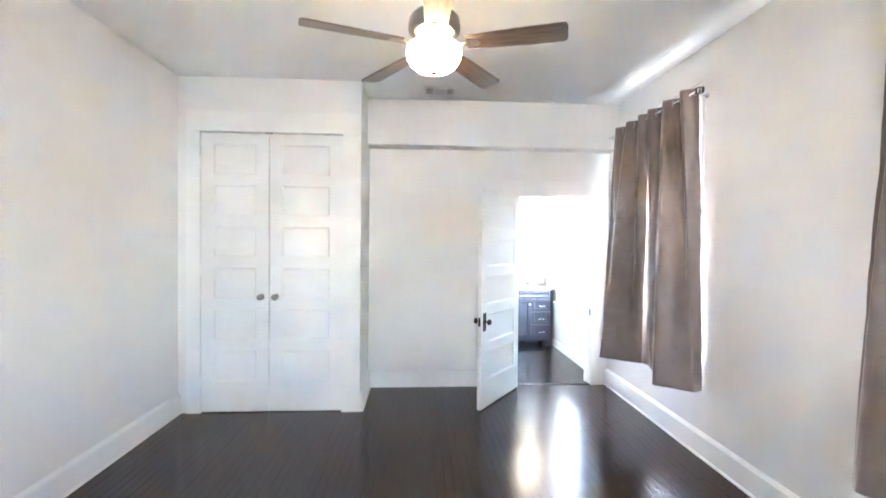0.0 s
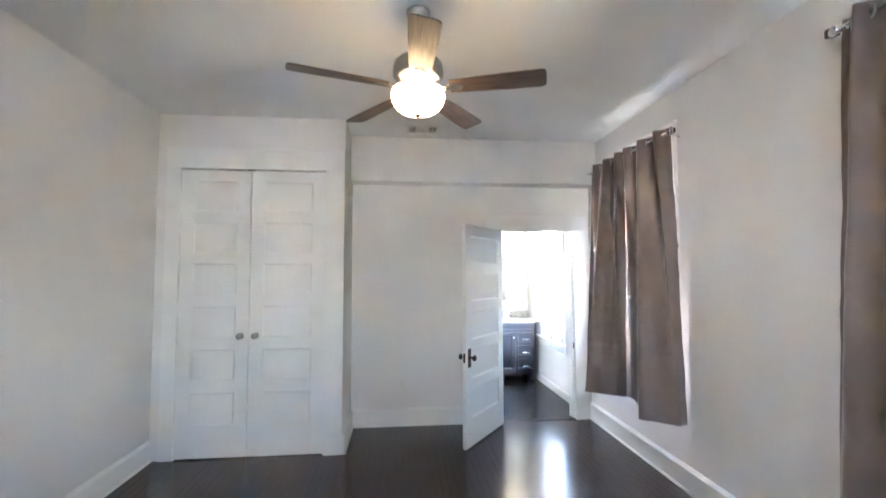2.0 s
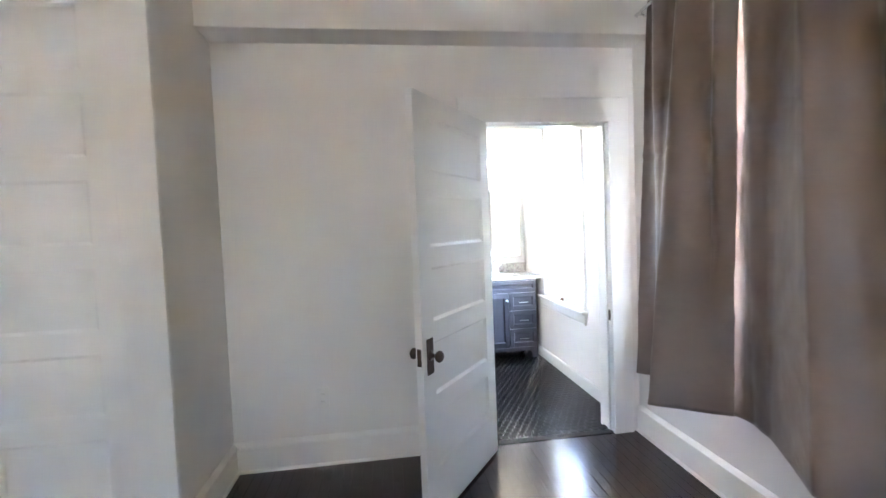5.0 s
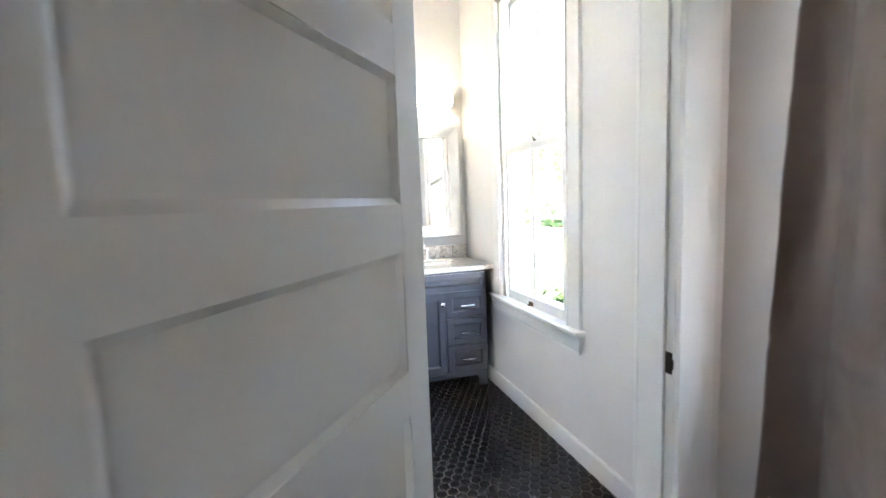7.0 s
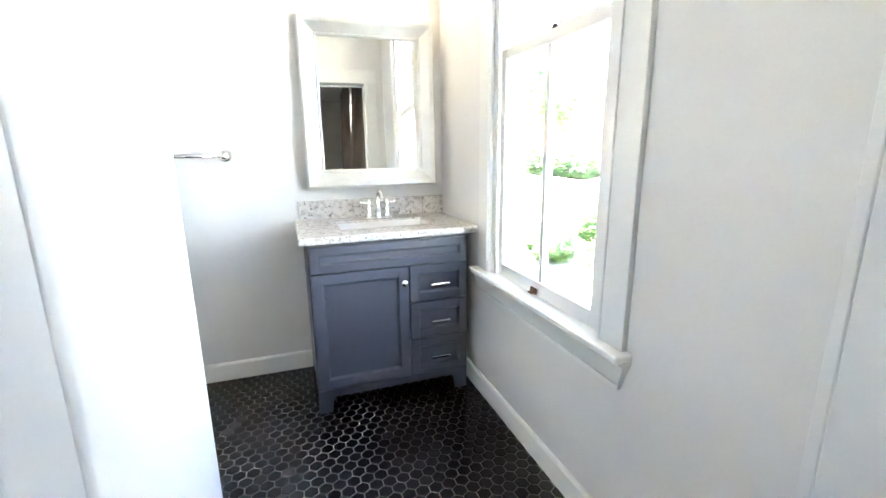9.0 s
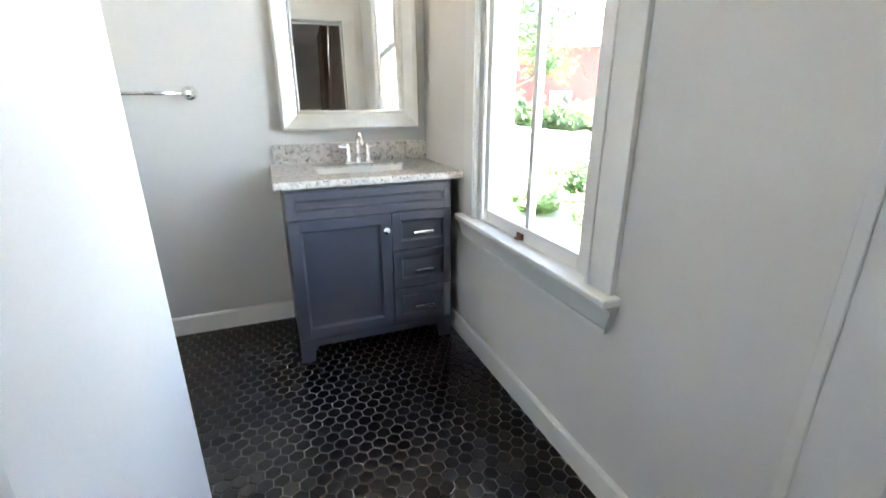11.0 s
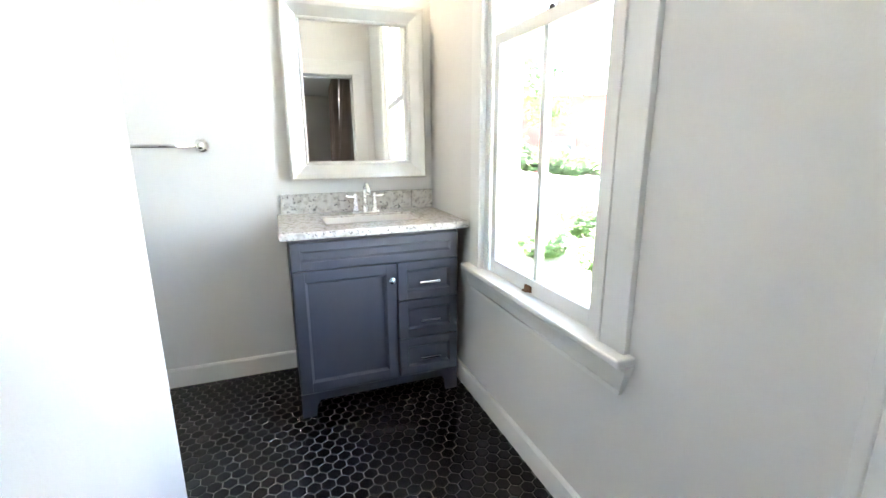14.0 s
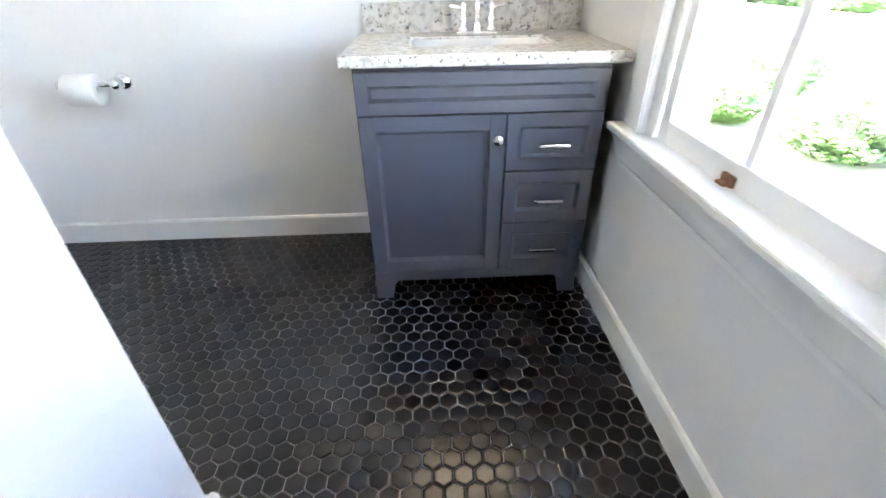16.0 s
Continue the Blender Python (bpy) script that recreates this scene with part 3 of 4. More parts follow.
# ---- curtains ----
def spline(ctrl, s):
    n = len(ctrl) - 1
    u = min(max(s, 0), 1) * n
    i = min(int(u), n - 1)
    f = u - i
    p = [Vector(ctrl[min(max(j, 0), n)]) for j in (i - 1, i, i + 1, i + 2)]
    return 0.5 * (2 * p[1] + (p[2] - p[0]) * f + (2 * p[0] - 5 * p[1] + 4 * p[2] - p[3]) * f * f + (3 * p[1] - p[0] - 3 * p[2] + p[3]) * f ** 3)


def folded(ctrl, s):
    """a row of folds: flat faces between the corners, slightly rounded"""
    n = len(ctrl) - 1
    u = min(max(s, 0), 1) * n
    i = min(int(u), n - 1)
    flat = Vector(ctrl[i]).lerp(Vector(ctrl[i + 1]), u - i)
    return flat.lerp(spline(ctrl, s), 0.35)


def curtain(y0, y1, waves, bottom, ztop, zbot, phase, creases=()):
    c = empty("curtain", "taupe fabric grommet curtain hanging from a rod", "curtain", "bedroom curtains", m=pose(RODX, (y0 + y1) / 2, 0))
    off = Vector((RODX, (y0 + y1) / 2))
    NU, NV = 140, 110
    bm = bmesh.new()
    grid = []
    for j in range(NV + 1):
        v = j / NV
        row = []
        for i in range(NU + 1):
            s = i / NU
            wv = math.sin(2 * math.pi * waves * s + phase)
            wv = math.copysign(abs(wv) ** 0.8, wv)
            top = Vector((RODX + 0.048 * wv, y0 + (y1 - y0) * s + 0.012 * math.cos(2 * math.pi * waves * s + phase)))
            b = folded(bottom, s)
            k = v ** 0.9
            p = top * (1 - k) + b * k
            z = ztop - (ztop - zbot) * v
            soft = min(1, v * 4)
            cr = 0.010 * noise.noise(Vector((s * 6, v * 4, y0))) + 0.005 * noise.noise(Vector((s * 9 + v * 14, v * 17 - s * 8, y0)))
            cr = cr * soft + sum(0.006 * math.exp(-((z - zc) / 0.012) ** 2) for zc in creases)
            row.append(bm.verts.new((p.x - off.x + cr, p.y - off.y, z)))
        grid.append(row)
    for j in range(NV):
        for i in range(NU):
            f = bm.faces.new((grid[j][i], grid[j][i + 1], grid[j + 1][i + 1], grid[j + 1][i]))
            f.smooth = True
    cl = part("cloth", bm, FABRIC, c, "taupe woven cloth with soft folds")
    so = cl.modifiers.new("thickness", "SOLIDIFY")
    so.thickness = 0.004
    for g in range(2 * waves):
        s = (g * math.pi - phase) / (2 * math.pi * waves)
        if not 0.01 < s < 0.99:
            continue
        yy = y0 + (y1 - y0) * s + 0.012 * math.cos(2 * math.pi * waves * s + phase)
        bm = bmesh.new()
        ring = [(0.026 * math.cos(a * math.pi / 12), 0, 0.026 * math.sin(a * math.pi / 12)) for a in range(25)]
        add_tube(bm, ring, 0.006, 8)
        slant = 1 if g % 2 == 0 else -1
        part("grommet", bm, NICKEL, c, "nickel grommet ring", pose(0, yy - off.y, ztop - 0.045, 0, 0, 68 * slant))
    return c


def curtain_rod(y0, y1, brackets):
    r = empty("curtain_rod", "chrome curtain rod with clear crystal finials", "curtain rod", "curtain rods", m=pose(RODX, 0, RODZ))
    bm = bmesh.new()
    add_tube(bm, [(0, y0, 0), (0, y1, 0)], 0.011, 16)
    part("rod", bm, CHROME, r)
    for y, s in ((y0, -1), (y1, 1)):
        bm = bmesh.new()
        add_lathe(bm, [(0.008, 0), (0.017, 0.004), (0.017, 0.012), (0.009, 0.016)], pose(0, y, 0, -90 * s), 16)
        f = part("collar", bm, CHROME, r)
        part("finial", box_mesh((-0.022, min(y + 0.016 * s, y + 0.06 * s), -0.022), (0.022, max(y + 0.016 * s, y + 0.06 * s), 0.022), 0.006), CRYSTAL, f, "clear faceted crystal cube")
    for y in brackets:
        bm = bmesh.new()
        add_tube(bm, [(0, y, -0.012), (0.03, y, -0.016), (RIGHT - RODX - 0.01, y, -0.016)], 0.006, 10)
        add_lathe(bm, [(0.022, 0), (0.022, 0.008), (0.01, 0.012)], pose(RIGHT - RODX, y, -0.016, 0, -90, 0), 20)
        part("bracket", bm, CHROME, r)


RODX, RODZ = 2.095, 2.605
curtain_rod(-1.61, -0.17, (-1.60, -0.24))
curtain(-0.29, -0.955, 3, [(2.02, -0.25), (2.10, -0.35), (1.97, -0.51), (1.815, -0.69), (1.92, -0.77), (2.03, -0.855), (2.10, -0.90)], RODZ + 0.045, 0.48, 0.4, (0.93, 1.74))
curtain(-0.905, -1.585, 3, [(2.11, -0.87), (2.12, -0.99), (2.08, -1.12), (1.89, -1.47), (1.99, -1.56), (2.09, -1.65), (2.165, -1.62)], RODZ + 0.045, 0.48, 0.9, (0.95, 1.76))
RODZ = 2.665
curtain_rod(-4.2, -2.90, (-4.16, -2.93))
curtain(-2.90, -3.5, 4, [(2.05, -2.83), (1.97, -2.92), (2.06, -3.15), (1.96, -3.35), (2.05, -3.5)], RODZ + 0.045, 0.50, 0.4)
curtain(-3.55, -4.14, 4, [(2.06, -3.52), (1.98, -3.7), (2.06, -3.85), (1.96, -4.0), (2.08, -4.2)], RODZ + 0.045, 0.50, 0.4)

# ---- vanity ----
VX0, VX1, VF, VB = 1.362, 2.130, 1.815, BATHY - 0.017
vanity = empty("vanity_cabinet", "slate-blue painted bathroom vanity with door and drawers", "vanity", m=pose(VX0, VF, 0))
VW, VH = VX1 - VX0, 0.825
VD = VB - VF
for x in (0, VW - 0.018):
    part("side_panel", box_mesh((x, 0.02, 0.10), (x + 0.018, VD, VH), 0.001), NAVY, vanity)
part("bottom_panel", box_mesh((0.018, 0.02, 0.10), (VW - 0.018, VD, 0.118)), NAVY, vanity)
part("back_panel", box_mesh((0.018, VD - 0.01, 0.118), (VW - 0.018, VD, VH)), NAVY, vanity)
part("face_frame", box_mesh((0, 0.004, 0.10), (VW, 0.02, VH), 0.001), NAVY, vanity)
bm = bmesh.new()
add_prism(bm, [(0, BF), (0.062, BF), (0.068, 0.035), (0.085, 0.062), (VW - 0.085, 0.062), (VW - 0.068, 0.035), (VW - 0.062, BF), (VW, BF), (VW, 0.1), (0, 0.1)], 1, -0.002, 0.018)
part("toe_rail", bm, NAVY, vanity, "bracket feet with a cut-out rail")
for x in (0, VW - 0.05):
    part("foot", box_mesh((x, VD - 0.05, BF), (x + 0.05, VD, 0.1), 0.002), NAVY, vanity)


def shaker(name, x0, x1, z0, z1, stile, rec=0.012):
    """framed front with a recessed flat centre"""
    y0, y1 = -0.018, 0.003
    k = 0.010
    o = [(x0 + stile, z0 + stile), (x1 - stile, z0 + stile), (x1 - stile, z1 - stile), (x0 + stile, z1 - stile)]
    i = [(o[0][0] + k, o[0][1] + k), (o[1][0] - k, o[1][1] + k), (o[2][0] - k, o[2][1] - k), (o[3][0] + k, o[3][1] - k)]
    bm = bmesh.new()
    ov = [bm.verts.new((u, y0 + 0.002, v)) for u, v in o]
    iv = [bm.verts.new((u, y0 + rec, v)) for u, v in i]
    for n in range(4):
        bm.faces.new((ov[n], ov[(n + 1) % 4], iv[(n + 1) % 4], iv[n]))
    bm.faces.new(iv)
    front = part(name, bm, NAVY, vanity)
    for x in (x0, x1 - stile):
        part("stile", box_mesh((x, y0, z0), (x + stile, y1, z1), 0.0015), NAVY, front)
    for z in (z0, z1 - stile):
        part("rail", box_mesh((x0 + stile, y0 + 0.0003, z), (x1 - stile, y1, z + stile)), NAVY, front)
    return front


shaker("false_front", 0.006, VW - 0.006, 0.692, 0.812, 0.036)
vdoor = shaker("door", 0.006, 0.458, 0.112, 0.686, 0.048)
bm = bmesh.new()
add_lathe(bm, [(0.008, 0), (0.006, 0.008), (0.008, 0.012), (0.016, 0.018), (0.019, 0.025), (0.015, 0.032), (0.003, 0.035)], pose(0.432, -0.018, 0.612, 90), 20)
part("knob", bm, CHROME, vdoor, "chrome round knob")
for z0, z1 in ((0.502, 0.686), (0.308, 0.496), (0.112, 0.302)):
    dr = shaker("drawer", 0.464, VW - 0.006, z0, z1, 0.042)
    zc, xc = (z0 + z1) / 2 - 0.006, (0.464 + VW - 0.006) / 2
    bm = bmesh.new()
    add_box(bm, (xc - 0.05, -0.044, zc - 0.006), (xc + 0.05, -0.034, zc + 0.006), 0.003)
    for x in (xc - 0.043, xc + 0.043):
        add_box(bm, (x - 0.006, -0.036, zc - 0.006), (x + 0.006, -0.016, zc + 0.006), 0.002)
    part("handle", bm, CHROME, dr, "chrome bar handle")

CTZ = 0.86
top = empty("countertop", "speckled white granite countertop with undermount basin", "countertop", m=pose(0, 0, CTZ))
bm = bmesh.new()
cx0, cx1, cy0, cy1 = 1.327, RIGHT - 0.004, 1.79, BATHY - 0.002
sx0, sx1, sy0, sy1 = 1.535, 2.0, 1.96, 2.18
t = -0.034
xs, ys = [cx0, sx0, sx1, cx1], [cy0, sy0, sy1, cy1]
up = {(i, j): bm.verts.new((xs[i], ys[j], 0)) for i in range(4) for j in range(4)}
dn = {(i, j): bm.verts.new((xs[i], ys[j], t)) for i in range(4) for j in range(4)}
for i in range(3):
    for j in range(3):
        if (i, j) != (1, 1):
            bm.faces.new((up[i, j], up[i + 1, j], up[i + 1, j + 1], up[i, j + 1]))
            bm.faces.new((dn[i, j], dn[i, j + 1], dn[i + 1, j + 1], dn[i + 1, j]))
ring = [(0, 0), (1, 0), (2, 0), (3, 0), (3, 1), (3, 2), (3, 3), (2, 3), (1, 3), (0, 3), (0, 2), (0, 1)]
for a, b in zip(ring, ring[1:] + ring[:1]):
    bm.faces.new((up[a], dn[a], dn[b], up[b]))
ring = [(1, 1), (1, 2), (2, 2), (2, 1)]
for a, b in zip(ring, ring[1:] + ring[:1]):
    bm.faces.new((up[a], dn[a], dn[b], up[b]))
slab = part("slab", bm, GRANITE, top)
bv = slab.modifiers.new("eased", "BEVEL")
bv.width, bv.segments, bv.angle_limit = 0.008, 3, radians(40)
part("backsplash", box_mesh((cx0 + 0.022, BATHY - 0.022, 0), (2.055, BATHY - 0.002, 0.102), 0.002), GRANITE, top)
part("backsplash", box_mesh((2.057, BATHY - 0.026, 0), (cx1, BATHY - 0.002, 0.102), 0.002), GRANITE, top)
bm = bmesh.new()
outer = [(sx0 + 0.0005, sy0 + 0.0005), (sx1 - 0.0005, sy0 + 0.0005), (sx1 - 0.0005, sy1 - 0.0005), (sx0 + 0.0005, sy1 - 0.0005)]
low = [(sx0 + 0.02, sy0 + 0.02), (sx1 - 0.02, sy0 + 0.02), (sx1 - 0.02, sy1 - 0.02), (sx0 + 0.02, sy1 - 0.02)]
ov = [bm.verts.new((x, y, -0.009)) for x, y in outer]
lv = [bm.verts.new((x, y, t - 0.12)) for x, y in low]
for k in range(4):
    bm.faces.new((ov[k], ov[(k + 1) % 4], lv[(k + 1) % 4], lv[k]))
bm.faces.new(lv)
bs = part("basin", bm, CERAMIC, top, "white ceramic rectangular basin")
bs.modifiers.new("thickness", "SOLIDIFY").thickness = 0.008

# faucet
fx, fy = 1.772, 2.235
faucet = empty("faucet", "chrome two-handle faucet with arched spout", "faucet", m=pose(fx, fy, CTZ))
bm = bmesh.new()
add_lathe(bm, [(0.025, 0), (0.025, 0.008), (0.018, 0.014), (0.016, 0.03), (0.013, 0.04)], None, 24)
add_box(bm, (-0.075, -0.022, 0), (0.075, 0.022, 0.012), 0.005)
part("base", bm, CHROME, faucet)
bm = bmesh.new()
arc = [(0, 0, 0.03), (0, 0, 0.09)] + [(0, -0.055 + 0.055 * math.cos(a * math.pi / 10), 0.10 + 0.055 * math.sin(a * math.pi / 10)) for a in range(0, 9)] + [(0, -0.112, 0.105)]
add_tube(bm, arc, [0.013, 0.012] + [0.011] * 9 + [0.010], 14)
part("spout", bm, CHROME, faucet, "arched chrome spout")
for s in (-1, 1):
    bm = bmesh.new()
    add_lathe(bm, [(0.022, 0.010), (0.021, 0.02), (0.012, 0.028), (0.015, 0.045), (0.016, 0.055), (0.009, 0.066), (0.011, 0.08), (0.013, 0.092), (0.007, 0.103), (0.002, 0.106)], pose(s * 0.051, 0, 0), 20)
    add_tube(bm, [(s * 0.051, 0, 0.086), (s * 0.07, -0.002, 0.088), (s * 0.092, -0.006, 0.092), (s * 0.102, -0.008, 0.094)], [0.005, 0.0055, 0.006, 0.004], 10)
    part("handle", bm, CHROME, faucet, "chrome lever handle")

# mirror
MX0, MX1, MZ0, MZ1 = 1.411, 2.127, 1.034, 1.90
mir = empty("wall_mirror", "wall mirror with a wide silver moulded frame", "mirror", m=pose((MX0 + MX1) / 2, BATHY - 0.026, (MZ0 + MZ1) / 2, -2.2, 0, -1.6))
hw, hh = (MX1 - MX0) / 2, (MZ1 - MZ0) / 2
prof = [(0.0, 0.0), (0.0, 0.036), (0.010, 0.040), (0.03, 0.036), (0.078, 0.016), (0.082, 0.020), (0.090, 0.020), (0.094, 0.012), (0.098, 0.006), (0.098, 0.0)]
for side in range(4):
    bm = bmesh.new()
    loops = []
    for end in (0, 1):
        k = (side + end) % 4
        sxg, szg = ((-1, -1), (1, -1), (1, 1), (-1, 1))[k]
        loops.append([bm.verts.new((sxg * (hw - d), -h, szg * (hh - d))) for d, h in prof])
    for i in range(len(prof)):
        bm.faces.new((loops[0][i], loops[0][(i + 1) % len(prof)], loops[1][(i + 1) % len(prof)], loops[1][i]))
    bm.faces.new(loops[0])
    bm.faces.new(loops[1][::-1])
    part("frame_rail", bm, SILVER, mir, "brushed silver bevelled moulding")
part("mirror_glass", box_mesh((-hw + 0.09, -0.009, -hh + 0.09), (hw - 0.09, -0.003, hh - 0.09)), MIRROR, mir, "clear mirror glass")

# vanity light
vl = empty("vanity_light", "lit white acrylic bar light above the mirror", "wall light", m=pose(1.755, BATHY, 2.045))
bm = bmesh.new()
add_box(bm, (-0.30, -0.03, 0.02), (0.30, 0, 0.095), 0.003)
part("back_plate", bm, NICKEL, vl, "nickel back plate")
bm = bmesh.new()
add_prism(bm, [(-0.006, 0.006), (-0.075, 0.006), (-0.092, 0.03), (-0.098, 0.058), (-0.092, 0.09), (-0.075, 0.108), (-0.006, 0.108)], 0, -0.32, 0.32)
part("diffuser", bm, TUBE, vl, "glowing white acrylic cover")
for x in (-0.328, 0.32):
    part("end_cap", box_mesh((x, -0.1, 0), (x + 0.008, 0, 0.114), 0.002), NICKEL, vl)
part("lower_trim", box_mesh((-0.32, -0.098, -0.002), (0.32, -0.090, 0.006)), NICKEL, vl)


# towel bar and tissue holder
def post(bm, m):
    add_lathe(bm, [(0.033, 0), (0.034, 0.006), (0.026, 0.014), (0.013, 0.02), (0.012, 0.036), (0.017, 0.045), (0.022, 0.06), (0.019, 0.072), (0.009, 0.08), (0.002, 0.082)], m, 24)


tb = empty("towel_bar", "chrome towel bar fixed to the wall", "towel bar", m=pose(0.811, BATHY, 1.211))
for x in (-0.21, 0.21):
    bm = bmesh.new()
    post(bm, pose(x, 0, 0, 90))
    part("post", bm, CHROME, tb)
bm = bmesh.new()
add_tube(bm, [(-0.21, -0.06, 0), (0.21, -0.06, 0)], 0.0095, 14)
part("bar", bm, CHROME, tb)

th = empty("tissue_holder", "chrome toilet paper holder fixed to the wall", "paper holder", m=pose(0.281, BATHY, 0.706))
for x in (-0.1, 0.1):
    bm = bmesh.new()
    post(bm, pose(x, 0, 0, 90))
    part("post", bm, CHROME, th)
bm = bmesh.new()
add_tube(bm, [(-0.1, -0.06, 0), (0.1, -0.06, 0)], 0.009, 14)
part("spindle", bm, CHROME, th)
bm = bmesh.new()
t2 = bmesh.new()
rp = [(0.02, -0.056), (0.055, -0.058), (0.059, -0.054), (0.059, 0.054), (0.055, 0.058), (0.02, 0.056)]
rings = [[t2.verts.new((r * math.cos(2 * math.pi * i / 36), r * math.sin(2 * math.pi * i / 36), z)) for i in range(36)] for r, z in rp]
for p, q in zip(rings, rings[1:] + rings[:1]):
    for i in range(36):
        t2.faces.new((p[i], p[(i + 1) % 36], q[(i + 1) % 36], q[i])).smooth = True
merge(bm, t2, pose(0, 0, 0, 0, 90, 0))
roll = tagged(part("toilet_roll", bm, PAPER, None, "", pose(0.262, BATHY - 0.064, 0.688)), "white toilet paper roll on the chrome holder", "toilet paper")

# ---- outdoors ----
GZ = -0.75
structure("ground", box_mesh((-400, -400, GZ - 0.2), (400, 400, GZ)), CONCRETE, "pale dry open ground", "ground")
structure("lawn", box_mesh((2.6, -6, GZ), (9.0, 30, GZ + 0.03)), GRASS, "strip of dry grass beside the house", "lawn")


def shrub(at, r, h, n, seed):
    rng = random.Random(seed)
    s = empty("shrub", "bushy green shrub beside a wire fence", "shrub", "shrubs", m=pose(*at))
    bm = bmesh.new()
    for k in range(7):
        a = k * 0.9
        add_tube(bm, [(0, 0, 0), (0.3 * r * math.cos(a), 0.3 * r * math.sin(a), h * 0.4), (0.7 * r * math.cos(a), 0.7 * r * math.sin(a), h * 0.8)], [0.02, 0.014, 0.005], 6)
    part("stem", bm, BARK, s)
    verts, faces = [], []
    for _ in range(n):
        d = Vector((rng.gauss(0, 1), rng.gauss(0, 1), rng.gauss(0, 1))).normalized() * rng.uniform(0.35, 1) ** 0.5
        c = Vector((d.x * r, d.y * r, h * 0.52 + d.z * h * 0.5)) * (0.75 + 0.5 * noise.noise(d * 2.2 + Vector((seed, 0, 0))))
        u = Vector((rng.gauss(0, 1), rng.gauss(0, 1), rng.gauss(0, 0.6))).normalized()
        w = u.orthogonal().normalized()
        L = rng.uniform(0.035, 0.075) * (0.75 if r < 1 else 1.6 * r)
        i = len(verts)
        verts += [c - u * L, c + w * L * 0.3, c + u * L, c - w * L * 0.3]
        faces.append((i, i + 1, i + 2, i + 3))
    me = bpy.data.meshes.new("leaves")
    me.from_pydata(verts, [], faces)
    me.materials.append(LEAF)
    lv = new("leaves", me)
    lv.parent = s


shrub((6.1, 4.9, GZ), 0.9, 0.8, 13000, 1)
shrub((5.6, 6.3, GZ), 0.6, 0.75, 8000, 2)
shrub((7.1, 7.4, GZ), 0.75, 1.05, 10000, 3)
shrub((7.0, 4.0, GZ), 0.7, 0.75, 9000, 4)
shrub((4.9, 7.4, GZ), 0.6, 0.6, 7000, 8)
shrub((13.5, 21.5, GZ), 2.2, 2.4, 3500, 5)
shrub((16.2, 20.5, GZ), 2.0, 2.0, 3500, 6)
shrub((11.0, 23.0, GZ), 1.9, 1.8, 3000, 7)
shrub((18.5, 19.5, GZ), 1.6, 1.6, 2600, 9)

fence = empty("wire_fence", "galvanised chain-link fence beside the lawn", "fence", m=pose(7.8, 0, GZ))
for k in range(12):
    bm = bmesh.new()
    add_lathe(bm, [(0.028, 0), (0.028, 1.2), (0.015, 1.23)], pose(0, 1.0 + 1.4 * k, 0), 10)
    part("post", bm, GALV, fence)
bm = bmesh.new()
add_tube(bm, [(0, 1.0, 1.18), (0, 16.4, 1.18)], 0.018, 8)
part("top_rail", bm, GALV, fence)
verts, faces = [], []
for k in range(-12, 155):
    for s in (1, -1):
        y = 1.0 + 0.1 * k
        a, b = (y, y + 1.15) if s > 0 else (y + 1.15, y)
        i = len(verts)
        verts += [(0, a, 0.03), (0, a + 0.006, 0.03), (0, b + 0.006, 1.18), (0, b, 1.18), (0.005, a, 0.03), (0.005, b, 1.18)]
        faces += [(i, i + 1, i + 2, i + 3), (i, i + 3, i + 5, i + 4)]
me = bpy.data.meshes.new("mesh")
me.from_pydata(verts, [], faces)
me.materials.append(GALV)
wire = new("mesh", me)
wire.parent = fence
tagged(wire, "woven diamond wire mesh", "", "", "stuff")


def house(at, w, d, h, turn):
    s = empty("house", "red sided house across the open lot", "house", m=pose(*at, 0, 0, turn))
    bm = bmesh.new()
    add_box(bm, (-w / 2, -d / 2, 0), (w / 2, d / 2, h))
    part("wall", bm, REDWALL, s, "red painted siding")
    bm = bmesh.new()
    add_prism(bm, [(-d / 2 - 0.5, h), (d / 2 + 0.5, h), (0, h + 2.0)], 0, -w / 2 - 0.4, w / 2 + 0.4)
    part("roof", bm, ROOF, s, "grey shingle gable roof")
    for x in (-w * 0.32, 0, w * 0.32):
        wn = part("window", box_mesh((x - 0.65, -d / 2 - 0.06, 0.9), (x + 0.65, -d / 2 - 0.0, 2.3), 0.01), TRIM, s, "white framed window")
        part("pane", box_mesh((x - 0.52, -d / 2 - 0.075, 1.02), (x + 0.52, -d / 2 - 0.06, 2.18)), DARKGLASS, wn)


house((21.0, 27.0, GZ), 11.0, 7.0, 4.8, -38)


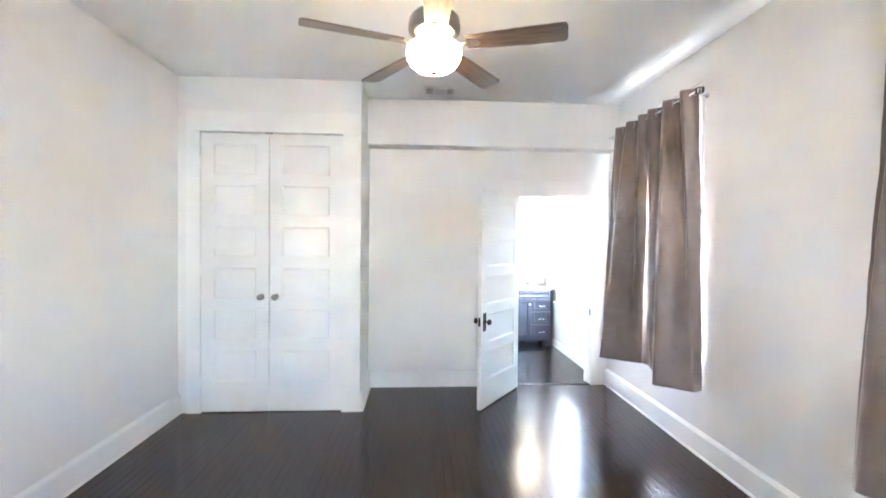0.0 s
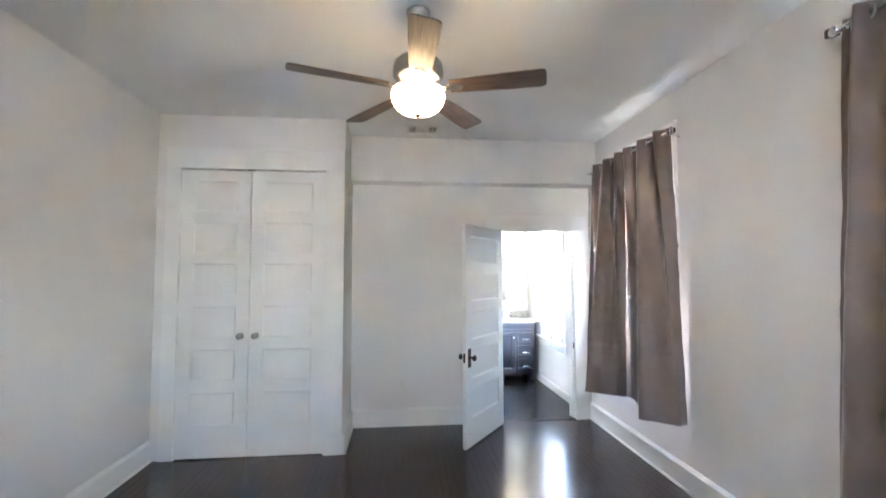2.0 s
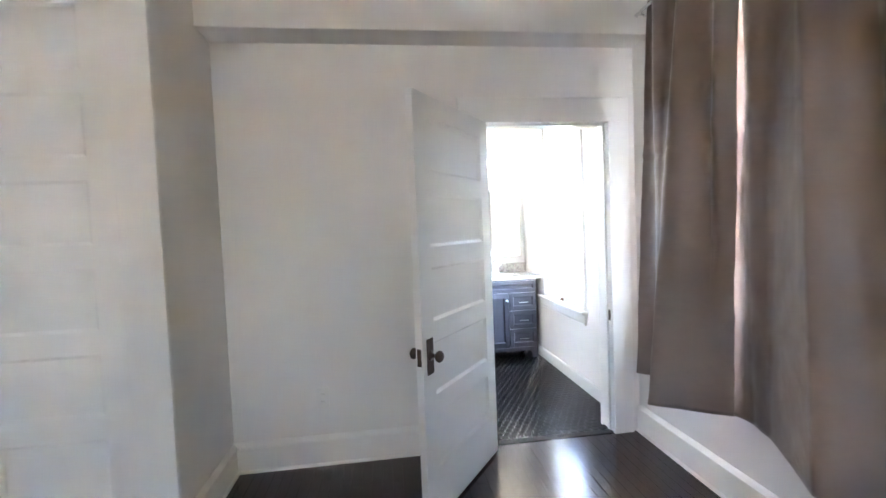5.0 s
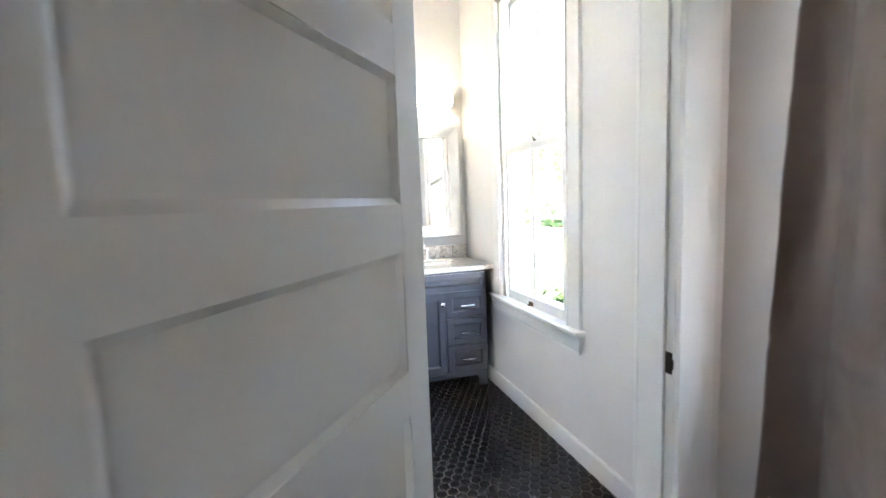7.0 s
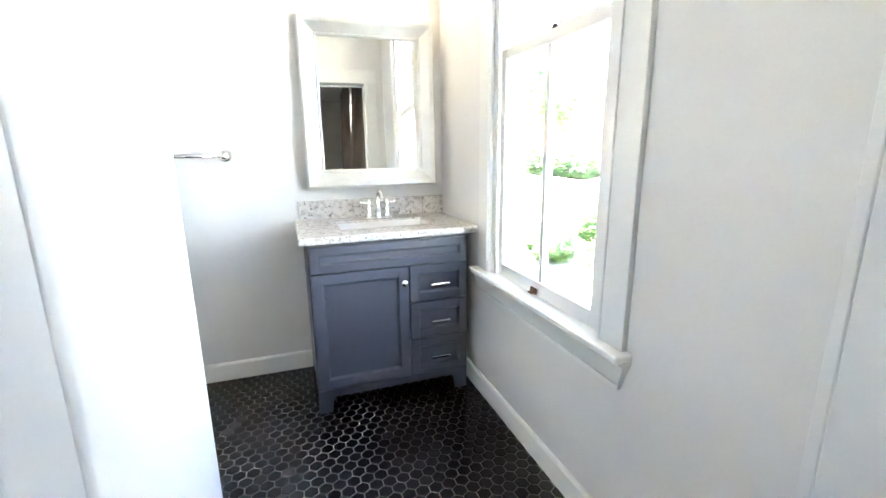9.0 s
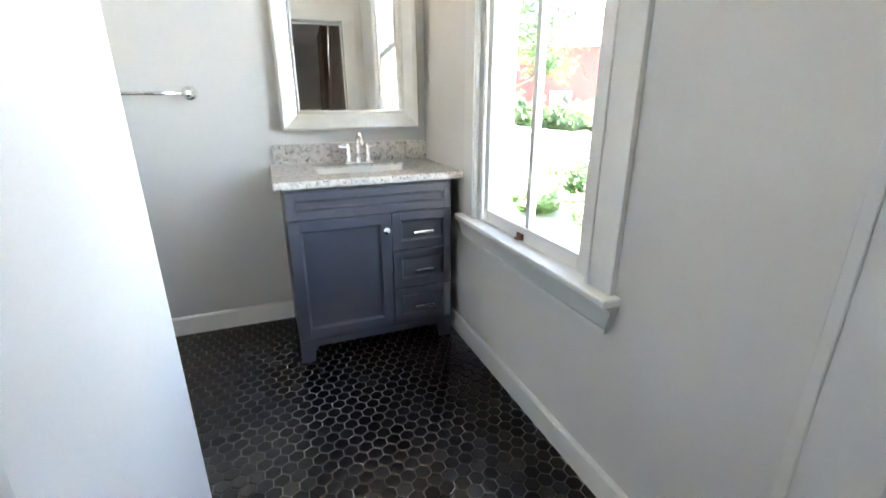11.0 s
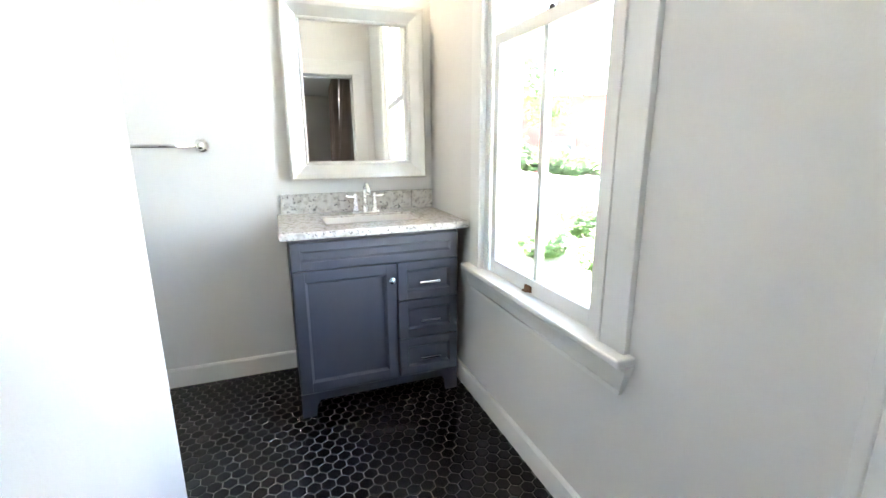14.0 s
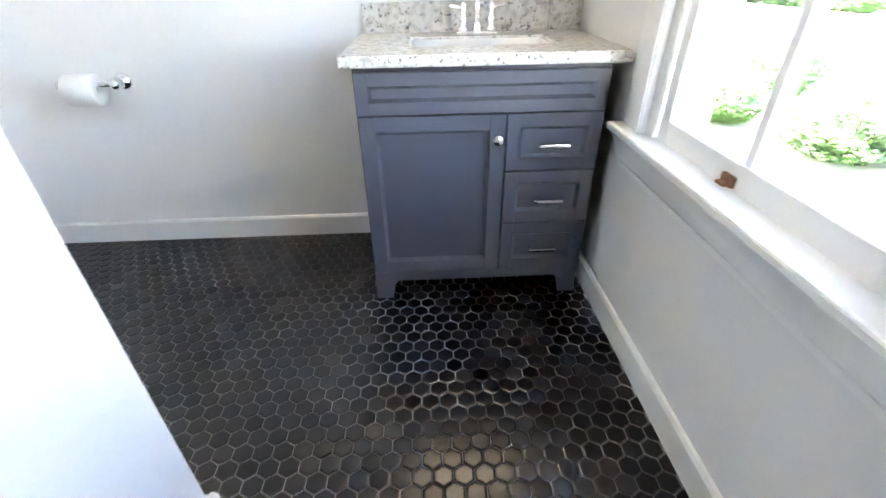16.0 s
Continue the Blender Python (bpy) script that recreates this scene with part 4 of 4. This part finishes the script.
def tree(at, h, seed):
    rng = random.Random(seed)
    s = empty("tree", "broad green leafy tree behind the lot", "tree", "trees", m=pose(*at))
    bm = bmesh.new()
    add_tube(bm, [(0, 0, 0), (0.1, 0.05, h * 0.25), (0.05, 0.1, h * 0.55), (0, 0, h * 0.8)], [0.3, 0.23, 0.14, 0.04], 10)
    tips = []
    for k in range(9):
        a, z = k * 2.4, h * (0.3 + 0.05 * k)
        e = (h * 0.3 * math.cos(a), h * 0.3 * math.sin(a), z + h * 0.16)
        add_tube(bm, [(0.05, 0.07, z), (e[0] * 0.5, e[1] * 0.5, z + h * 0.06), e], [0.1, 0.06, 0.02], 7)
        tips.append(Vector(e))
    part("trunk", bm, BARK, s)
    tips += [Vector((0, 0, h * 0.85)), Vector((0.5, 0.3, h * 0.7))]
    verts, faces = [], []
    for tip in tips:
        for _ in range(420):
            c = tip + Vector((rng.gauss(0, 1), rng.gauss(0, 1), rng.gauss(0, 0.7))) * h * 0.085
            u = Vector((rng.gauss(0, 1), rng.gauss(0, 1), rng.gauss(0, 1))).normalized()
            w = u.orthogonal().normalized()
            L = rng.uniform(0.12, 0.24)
            i = len(verts)
            verts += [c - u * L, c + w * L * 0.4, c + u * L, c - w * L * 0.4]
            faces.append((i, i + 1, i + 2, i + 3))
    me = bpy.data.meshes.new("crown")
    me.from_pydata(verts, [], faces)
    me.materials.append(LEAF)
    cr = new("crown", me)
    cr.parent = s


tree((12.0, 19.0, GZ), 7.5, 11)
tree((24.0, 18.0, GZ), 8.5, 12)
tree((9.5, 27.0, GZ), 8.0, 13)

# ---- floor pieces ----
subfloor = structure("floor", box_mesh((LEFT, REARY, -0.12), (RIGHT, 0.0, -0.004)), GAP, "dark stained narrow-strip hardwood floor", "floor")
rng = random.Random(5)
SW = 0.057
shapes = {}


def board_mesh(length):
    if length not in shapes:
        bm = bmesh.new()
        c, hh2 = 0.0007, SW / 2 - 0.0004
        lo = [(-hh2, 0), (hh2, 0), (hh2, length), (-hh2, length)]
        hi = [(-hh2 + c, c), (hh2 - c, c), (hh2 - c, length - c), (-hh2 + c, length - c)]
        a = [bm.verts.new((x, y, -0.003)) for x, y in lo]
        b = [bm.verts.new((x, y, -0.0006)) for x, y in lo]
        t3 = [bm.verts.new((x, y, 0.0)) for x, y in hi]
        for k in range(4):
            bm.faces.new((a[k], a[(k + 1) % 4], b[(k + 1) % 4], b[k]))
            bm.faces.new((b[k], b[(k + 1) % 4], t3[(k + 1) % 4], t3[k]))
        bm.faces.new(t3)
        shapes[length] = finish(bm, "floorboard", BOARD)
    return shapes[length]


rest_v, rest_f = [], []
count = 0
for k in range(int((RIGHT - LEFT) / SW) + 1):
    x = LEFT + SW * (k + 0.5)
    if x + SW / 2 > RIGHT + 0.03:
        break
    y = 0.0
    first = rng.choice((0.4, 0.7, 1.0))
    while y > REARY:
        L = first or rng.choice((0.6, 0.9, 1.2, 1.5, 1.8))
        first = 0
        L = min(L, round(y - REARY, 3))
        if L < 0.02:
            break
        inside = not (x < CLX and y > CLY)
        tilt = rng.uniform(-0.03, 0.03)
        if y - L > -4.6 and inside and count < 300:
            ob = new("floorboard", board_mesh(L))
            ob.matrix_basis = pose(x, y - L, rng.uniform(-0.0004, 0.0004), 0, tilt)
            ob.parent = subfloor
            count += 1
        else:
            i = len(rest_v)
            c = SW / 2 - 0.0006
            rest_v += [(x - c, y - L, 0), (x + c, y - L, 0), (x + c, y - 0.0006, 0), (x - c, y - 0.0006, 0)]
            rest_f.append((i, i + 1, i + 2, i + 3))
        y -= L
me = bpy.data.meshes.new("floorboards_rest")
me.from_pydata(rest_v, [], rest_f)
me.materials.append(BOARD)
rest = new("floorboards_rest", me)
rest.parent = subfloor
tagged(rest, "", "", "", "stuff")

grout = structure("floor_bathroom", box_mesh((BATHLEFT, 0.046, -0.12), (RIGHT, BATHY, BF - 0.0022)), GROUT, "black hexagon tile floor with grey grout", "floor")
HW, GROUTW = TILEW, 0.0030
R = (HW - GROUTW) / math.sqrt(3)


def hex_verts(r, z):
    return [(r * math.cos(radians(90 + 60 * k)), r * math.sin(radians(90 + 60 * k)), z) for k in range(6)]


rings3 = [hex_verts(R, -0.0045), hex_verts(R, -0.0012), hex_verts(R - 0.0018, 0.0), hex_verts(R - 0.006, 0.0005)]
hv = [v for ring3 in rings3 for v in ring3]
hf = [(6 * j + k, 6 * j + (k + 1) % 6, 6 * j + 6 + (k + 1) % 6, 6 * j + 6 + k) for j in range(3) for k in range(6)] + [tuple(range(18, 24))]
tile_me = bpy.data.meshes.new("tile")
tile_me.from_pydata(hv, [], hf)
tile_me.materials.append(TILE)
rest_v, rest_f = [], []
count = 0
rows = int((BATHY - 0.046) / (HW * 0.866)) + 1
for j in range(rows):
    y = 0.046 + R + j * HW * 0.866
    if y + R * 0.3 > BATHY:
        break
    for i in range(int((RIGHT - BATHLEFT) / HW) + 1):
        x = RIGHT - 0.02 - HW * (i + (0.5 if j % 2 else 0.0))
        if x < BATHLEFT or (x < STUBX - 0.02 and y < STUBY - 0.02):
            continue
        m = pose(x, y, BF + rng.uniform(-0.0003, 0.0003), rng.uniform(-0.03, 0.03), rng.uniform(-0.03, 0.03))
        if x > 1.02 and y < 1.75 and count < 300:
            ob = new("tile", tile_me)
            ob.matrix_basis = m
            ob.parent = grout
            count += 1
        else:
            n0 = len(rest_v)
            rest_v += [tuple(m @ Vector(v)) for v in hv]
            rest_f += [tuple(n0 + a for a in f) for f in hf]
me = bpy.data.meshes.new("tiles_rest")
me.from_pydata(rest_v, [], rest_f)
me.materials.append(TILE)
rest = new("tiles_rest", me)
rest.parent = grout
tagged(rest, "", "", "", "stuff")
